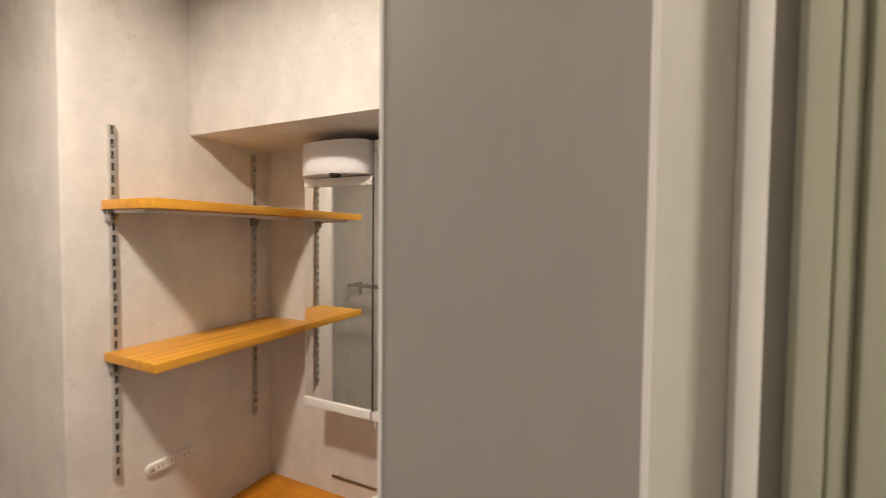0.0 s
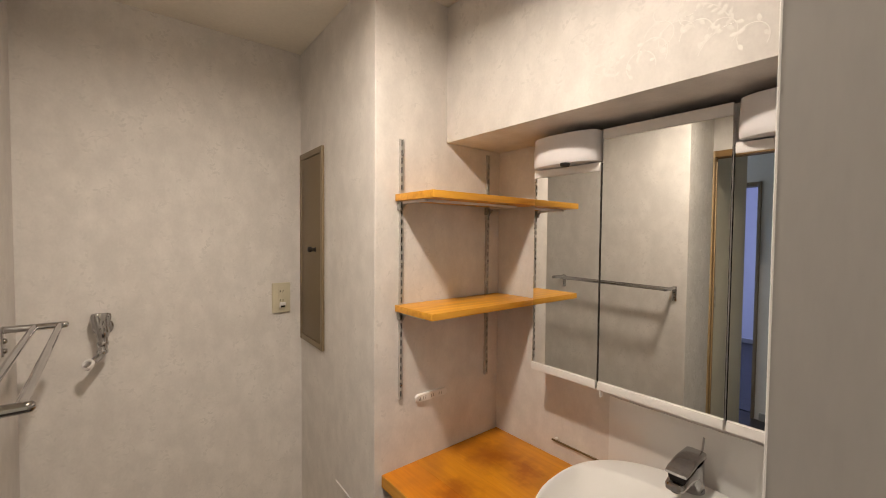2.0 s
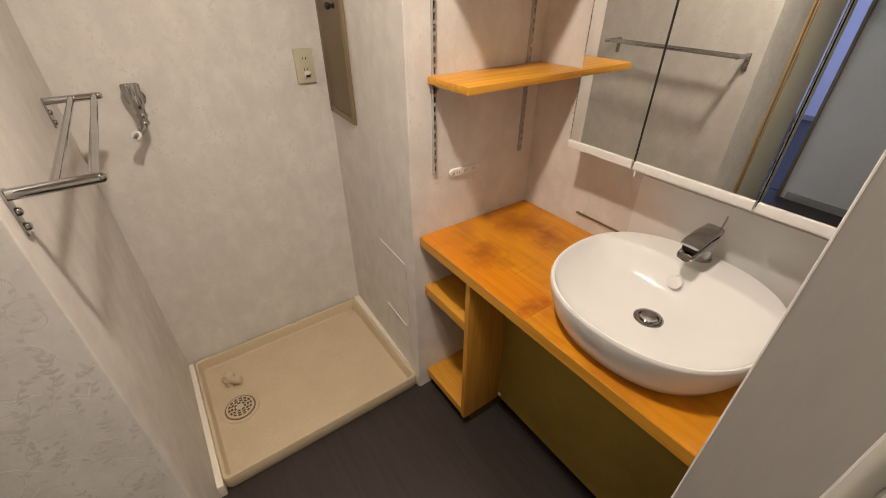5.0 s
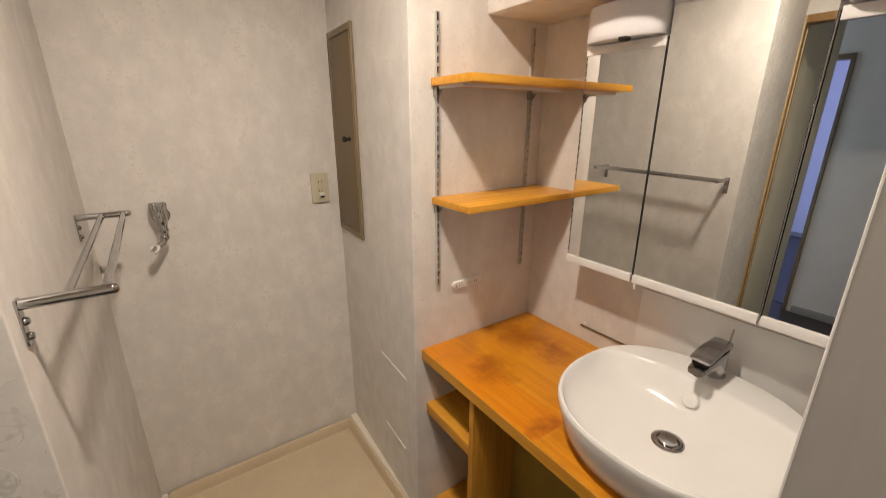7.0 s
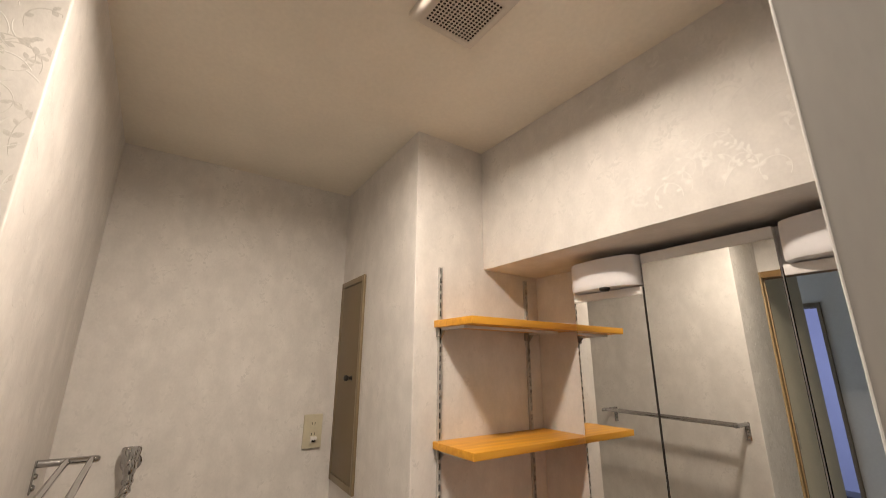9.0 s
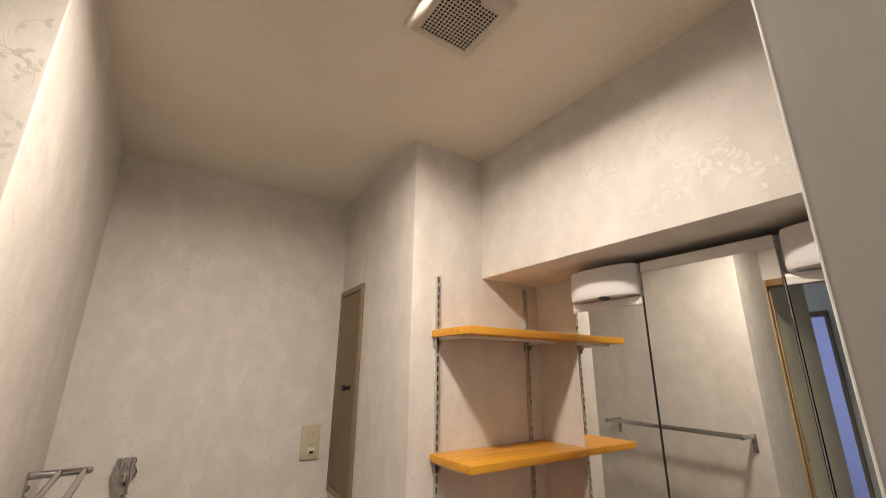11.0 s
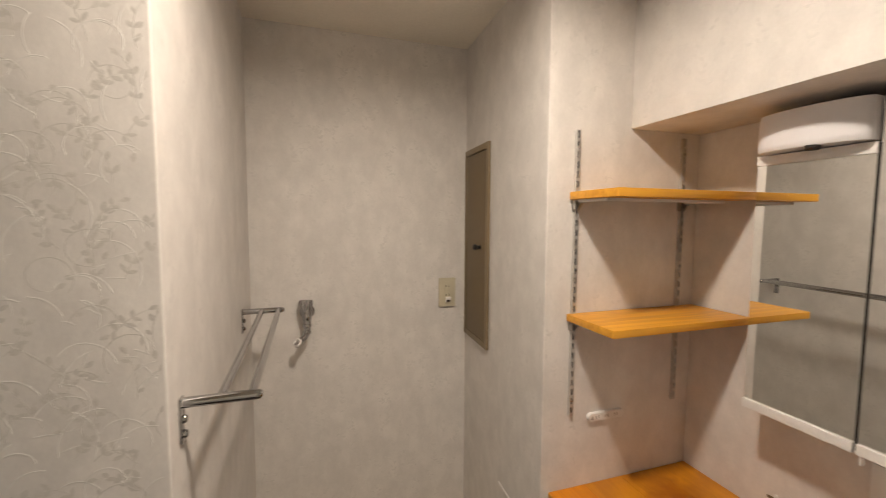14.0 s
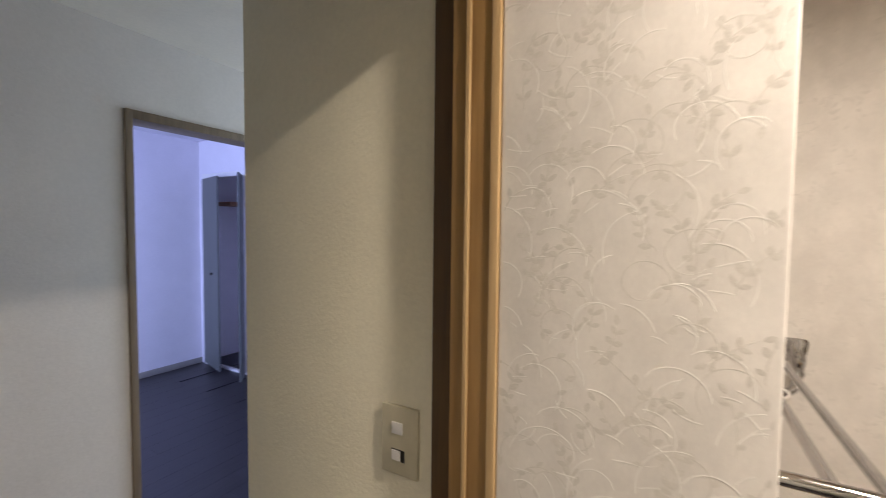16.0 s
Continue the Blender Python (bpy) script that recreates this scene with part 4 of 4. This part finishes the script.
def loft(bm, sections):
    rings = []
    for (cx, cy, cz), w, d, ang in sections:
        ring = []
        for k in range(24):
            t = 2 * math.pi * k / 24
            c, s = math.cos(t), math.sin(t)
            px, pd = w * math.copysign(abs(c) ** 0.6, c), d * math.copysign(abs(s) ** 0.6, s)
            ring.append(bm.verts.new((cx + px, cy + pd * math.cos(ang), cz + pd * math.sin(ang))))
        rings.append(ring)
    for q, r in zip(rings, rings[1:]):
        for k in range(24):
            bm.faces.new((q[k], q[(k + 1) % 24], r[(k + 1) % 24], r[k]))
    bm.faces.new(rings[0][::-1]), bm.faces.new(rings[-1])
    bmesh.ops.recalc_face_normals(bm, faces=bm.faces[:])
    return bm


part("body", loft(B(), [((MX, MY - 0.004, RIM + 0.004), 0.0215, 0.024, 0), ((MX, MY - 0.006, RIM + 0.03), 0.0215, 0.0255, 0), ((MX, MY - 0.010, RIM + 0.052), 0.022, 0.030, 0), ((MX, MY - 0.012, RIM + 0.069), 0.022, 0.030, 0.1)]), CHROME, mix)
part("spout", loft(B(), [((MX, MY - 0.005, RIM + 0.048), 0.0215, 0.020, 1.35), ((MX, MY - 0.045, RIM + 0.050), 0.0215, 0.0135, 1.4), ((MX, MY - 0.085, RIM + 0.047), 0.021, 0.010, 1.4), ((MX, MY - 0.104, RIM + 0.044), 0.0195, 0.0085, 1.35), ((MX, MY - 0.111, RIM + 0.043), 0.015, 0.005, 1.3)]), CHROME, mix, "flat chrome spout")
# A near-black wedge fills the slit with its shade.
part("lever_gap", loft(B(), [((MX, MY - 0.030, RIM + 0.066), 0.019, 0.005, 1.5), ((MX, MY - 0.060, RIM + 0.064), 0.0195, 0.007, 1.5), ((MX, MY - 0.092, RIM + 0.061), 0.018, 0.009, 1.5)]), SLOT, mix, "near-black wedge for the shade under the lever")
part("aerator", lathe(B(), (MX, MY - 0.094, RIM + 0.031), [(0.010, 0), (0.0105, 0.006), (0.0105, 0.012)], seg=20), SLOT, mix, "dark water outlet")
part("lever", loft(B(), [((MX, MY + 0.020, RIM + 0.070), 0.0200, 0.005, 1.3), ((MX, MY + 0.014, RIM + 0.080), 0.0220, 0.0080, 1.45), ((MX, MY - 0.040, RIM + 0.080), 0.0230, 0.0075, 1.6), ((MX, MY - 0.086, RIM + 0.073), 0.0235, 0.0050, 1.7), ((MX, MY - 0.100, RIM + 0.070), 0.0215, 0.0032, 1.7)]), CHROME, mix, "broad flat lever")
part("lever_pin", tube(B(), [(MX + 0.010, MY + 0.020, RIM + 0.07), (MX + 0.012, MY + 0.026, RIM + 0.115)], 0.0022, 10), STEEL, mix, "thin pop-up rod")

# thin splash strip on the wall behind the worktop
strip = thing("splash_strip", (-0.5, W_MIRROR, 0.80), "thin dark strip on the wall over the worktop", "trim strip")
part("strip", box(B(), -0.790, -0.10, W_MIRROR - 0.005, W_MIRROR, 0.798, 0.803, 0.001), KHAKI, strip)
part("clip", lathe(B(), (-0.772, W_MIRROR, 0.810), [(0.004, 0), (0.004, -0.005), (0.002, -0.008)], "y", 12), WHITE, strip, "tiny clear clip")
part("splash_board", box(B(), -0.60, -0.0785, W_MIRROR - 0.0035, W_MIRROR, 0.804, 1.0, 0.001), CERAMIC, strip, "glossy white splash board")

# ---------------------------------------------------------------- mirror cabinet
MC = 0.925
cab = thing("mirror_cabinet", (-0.44, 0.98, 1.053), "white bathroom mirror cabinet with three mirrored doors", "mirror cabinet")
part("body", box(B(), -0.792, -0.079, MC + 0.022, W_MIRROR, 1.056, 1.725, 0.002), WHITE, cab)


def mirror_door(x0, x1, top, head, ajar=0.0):
    g = 0.0027

    def leaf_box(*a):
        m = box(B(), *a)
        for v in m.verts:
            v.co.y -= (v.co.x - x0) * ajar
        return m
    d = part("door", leaf_box(x0 + g, x1 - g, MC + 0.004, MC + 0.020, 1.056, top, 0.0012), WHITE, cab)
    part("pane", leaf_box(x0 + g, x1 - g, MC, MC + 0.0038, 1.0735, top - head, 0.0002, 1), MIRROR, d, "mirror pane")
    part("bottom_rail", leaf_box(x0 + g, x1 - g, MC - 0.006, MC + 0.0038, 1.052, 1.0730, 0.0015), WHITE, d, "white bottom rail")
    part("top_rail", leaf_box(x0 + g, x1 - g, MC - 0.002, MC + 0.0038, top - head + 0.0006, top, 0.0012), WHITE, d, "white top rail")
    return d


mirror_door(-0.792, -0.578, 1.640, 0.022)
mirror_door(-0.578, -0.293, 1.722, 0.026)
mirror_door(-0.293, -0.0795, 1.640, 0.022, 0.009)
# Near-black fillers stand in for the shade in the door gaps.
for gx, face in ((-0.578, MC + 0.0016), (-0.293, MC + 0.012)):
    part("door_gap", box(B(), gx - 0.0024, gx + 0.0024, face, MC + 0.0218, 1.057, 1.638), SLOT, cab, "near-black strip for the shaded gap between the doors")
part("pull_tab", box(B(), -0.570, -0.566, MC - 0.004, MC + 0.006, 1.034, 1.0515, 0.0008), WHITE, cab, "small pull tab")


def light_cover(x0, x1):
    s = thing("cabinet_light", ((x0 + x1) / 2, MC, 1.641), "switched-off white bow-fronted light on the mirror cabinet", "cabinet light", "cabinet lights")
    cx, hw = (x0 + x1) / 2 + 0.003, (x1 - x0) / 2 - 0.006
    b = B()
    rings = []
    for z, k in ((1.643, 0.93), (1.646, 0.975), (1.655, 1.0), (1.690, 0.985), (1.716, 0.95), (1.722, 0.92)):
        ring = [b.verts.new((cx + hw * math.cos(radians(a)) * (1 - (1 - k) * 0.25), MC + 0.018 - (0.018 + 0.047 * k * math.sin(radians(a)) ** 0.72 if a not in (0, 180) else 0.0), z)) for a in range(0, 181, 6)]
        rings.append(ring)
    for q, r in zip(rings, rings[1:]):
        for i in range(len(q)):
            j = (i + 1) % len(q)
            b.faces.new((q[i], q[j], r[j], r[i]))
    b.faces.new(rings[0][::-1]), b.faces.new(rings[-1])
    bmesh.ops.recalc_face_normals(b, faces=b.faces[:])
    part("cover", b, COVER, s)
    part("switch_hole", lathe(B(), (cx + 0.018, MC - 0.034, 1.6435), [(0.014, 0), (0.014, -0.005), (0.010, -0.009), (0.001, -0.010)], seg=20), BLACK, s, "dark round switch under the cover")
    return s


light_cover(-0.792, -0.578), light_cover(-0.293, -0.0795)

# ---------------------------------------------------------------- ceiling lamp and fan
# The fitting at LAMP_2 is unseen and only houses the added downlight.
for lx, ly in (LAMP, LAMP_2):
    lamp = thing("ceiling_lamp", (lx, ly, CEIL), "lit round lamp recessed in the washroom ceiling", "ceiling lamp", "ceiling lamps")
    part("trim_ring", lathe(B(), (lx, ly, CEIL), [(0.0712, 0.036), (0.0712, -0.0004), (0.076, -0.0004), (0.076, -0.002), (0.0735, -0.0035), (0.0695, -0.003), (0.0685, 0.0), (0.0685, 0.0365)], seg=48), WHITE, lamp, "white trim ring and can")
    part("diffuser", lathe(B(), (lx, ly, CEIL + 0.0345), [(0.0683, 0), (0.0683, -0.018), (0.064, -0.0225), (0.001, -0.0235)], seg=48), LAMPGLOW, lamp, "glowing frosted diffuser")

VX, VY, VS = -0.567, 0.351, 0.084
fan = thing("ventilation_grille", (VX, VY, CEIL), "white ceiling ventilation fan cover with a perforated square", "ventilation fan")
b = B()
rings = []
for d, z in ((0.0, 0.0), (0.0, -0.006), (-0.006, -0.016), (-0.016, -0.021), (-0.024, -0.022), (-0.026, -0.0205), (-0.078, -0.0205)):
    s = VS + d
    rings.append([b.verts.new((VX + sx * s, VY + sy * s, CEIL + z)) for sx, sy in ((1, 1), (-1, 1), (-1, -1), (1, -1))])
for q, r in zip(rings, rings[1:]):
    for k in range(4):
        b.faces.new((q[k], q[(k + 1) % 4], r[(k + 1) % 4], r[k]))
b.faces.new(rings[0][::-1]), b.faces.new(rings[-1])
bmesh.ops.recalc_face_normals(b, faces=b.faces[:])
part("fan_cover", b, FANWHITE, fan)
b = B()
for i in range(14):
    for j in range(14):
        cx, cy = VX - 0.054 + i * 0.108 / 13, VY - 0.054 + j * 0.108 / 13
        b.faces.new([b.verts.new((cx + 0.0031 * math.cos(t), cy + 0.0031 * math.sin(t), CEIL - 0.0211)) for t in (k * math.pi / 4 for k in range(8))])
bmesh.ops.recalc_face_normals(b, faces=b.faces[:])
tagged(part("perforation", b, SLOT, fan, "grid of round dark holes"), kind="stuff")
part("maker_mark", box(B(), VX + 0.060, VX + 0.065, VY - 0.008, VY + 0.008, CEIL - 0.0238, CEIL - 0.0208), KHAKI, fan, "small brown oval mark")

# ---------------------------------------------------------------- bedroom doorway, closet
frame_2 = thing("door_frame", (HD1, -2.11, 0), "dark brown wooden bedroom door casing", "door frame", kind="structure")
part("jamb_board", box(B(), HD1 - 0.024, HD1 + 0.0, -2.164, -2.046, 0, HDZ, 0.002), CASING, frame_2)
part("jamb_board", box(B(), HD0, HD0 + 0.024, -2.164, -2.046, 0, HDZ, 0.002), CASING, frame_2)
part("head_board", box(B(), HD0 + 0.0245, HD1 - 0.0245, -2.1635, -2.0465, HDZ - 0.032, HDZ, 0.002), CASING, frame_2)

closet = thing("closet", (-2.82, -4.3, 0), "built-in closet with white posts and open grey folding doors", "closet")
part("head_track", box(B(), -2.845, -2.805, -4.765, -3.05, 2.0, 2.045, 0.002), WHITE, closet, "white head track")
part("post", box(B(), -2.845, -2.805, -4.765, -4.735, 0, 2.0, 0.002), WHITE, closet, "white closet post")
part("sill", box(B(), -2.845, -2.805, -4.735, -3.05, 0.0, 0.022, 0.002), WHITE, closet, "white floor track")
leaf = part("folding_door", prism(B(), [(-2.803, -4.730), (-2.785, -4.735), (-2.672, -4.295), (-2.690, -4.290)], 0.03, 1.99, 0.0015), GREYDOOR, closet, "grey folding door leaf standing open")
part("knob", lathe(B(), (-2.712, -4.435, 1.01), [(0.012, 0), (0.006, 0.01), (0.014, 0.02), (0.012, 0.03), (0.002, 0.032)], (0.967, -0.255, 0), 16), BLACK, leaf, "dark knob")
part("folding_door", prism(B(), [(-2.80, -4.06), (-2.785, -4.05), (-2.60, -3.86), (-2.615, -3.85)], 0.03, 1.99, 0.0015), GREYDOOR, closet, "grey folding door leaf standing open")
part("door_edge", box(B(), -2.82, -2.785, -4.11, -4.062, 0.022, 2.0, 0.002), WHITE, closet, "white door edge")
part("hanging_rail_block", box(B(), -3.399, -3.0, -4.80, -4.58, 1.72, 1.765, 0.003), DOORBROWN, closet, "brown wooden shelf block")

# ---------------------------------------------------------------- planks of the bedroom floor
plank_mesh = mesh_of("plank", box(B(), -0.5595, 0.5595, -0.0744, 0.0744, 0.0, 0.006, 0.0004, 1), BEDFLOOR)
floor_bedroom = bpy.data.objects["floor_bedroom"]
for row in range(17):
    y = -2.25 - 0.15 * row
    for k in range(3):
        plank = new("plank", plank_mesh)
        plank.location = (-2.24 + 1.12 * k + 0.37 * (row % 3) - 0.3, y, -0.0005)
        plank.parent = floor_bedroom
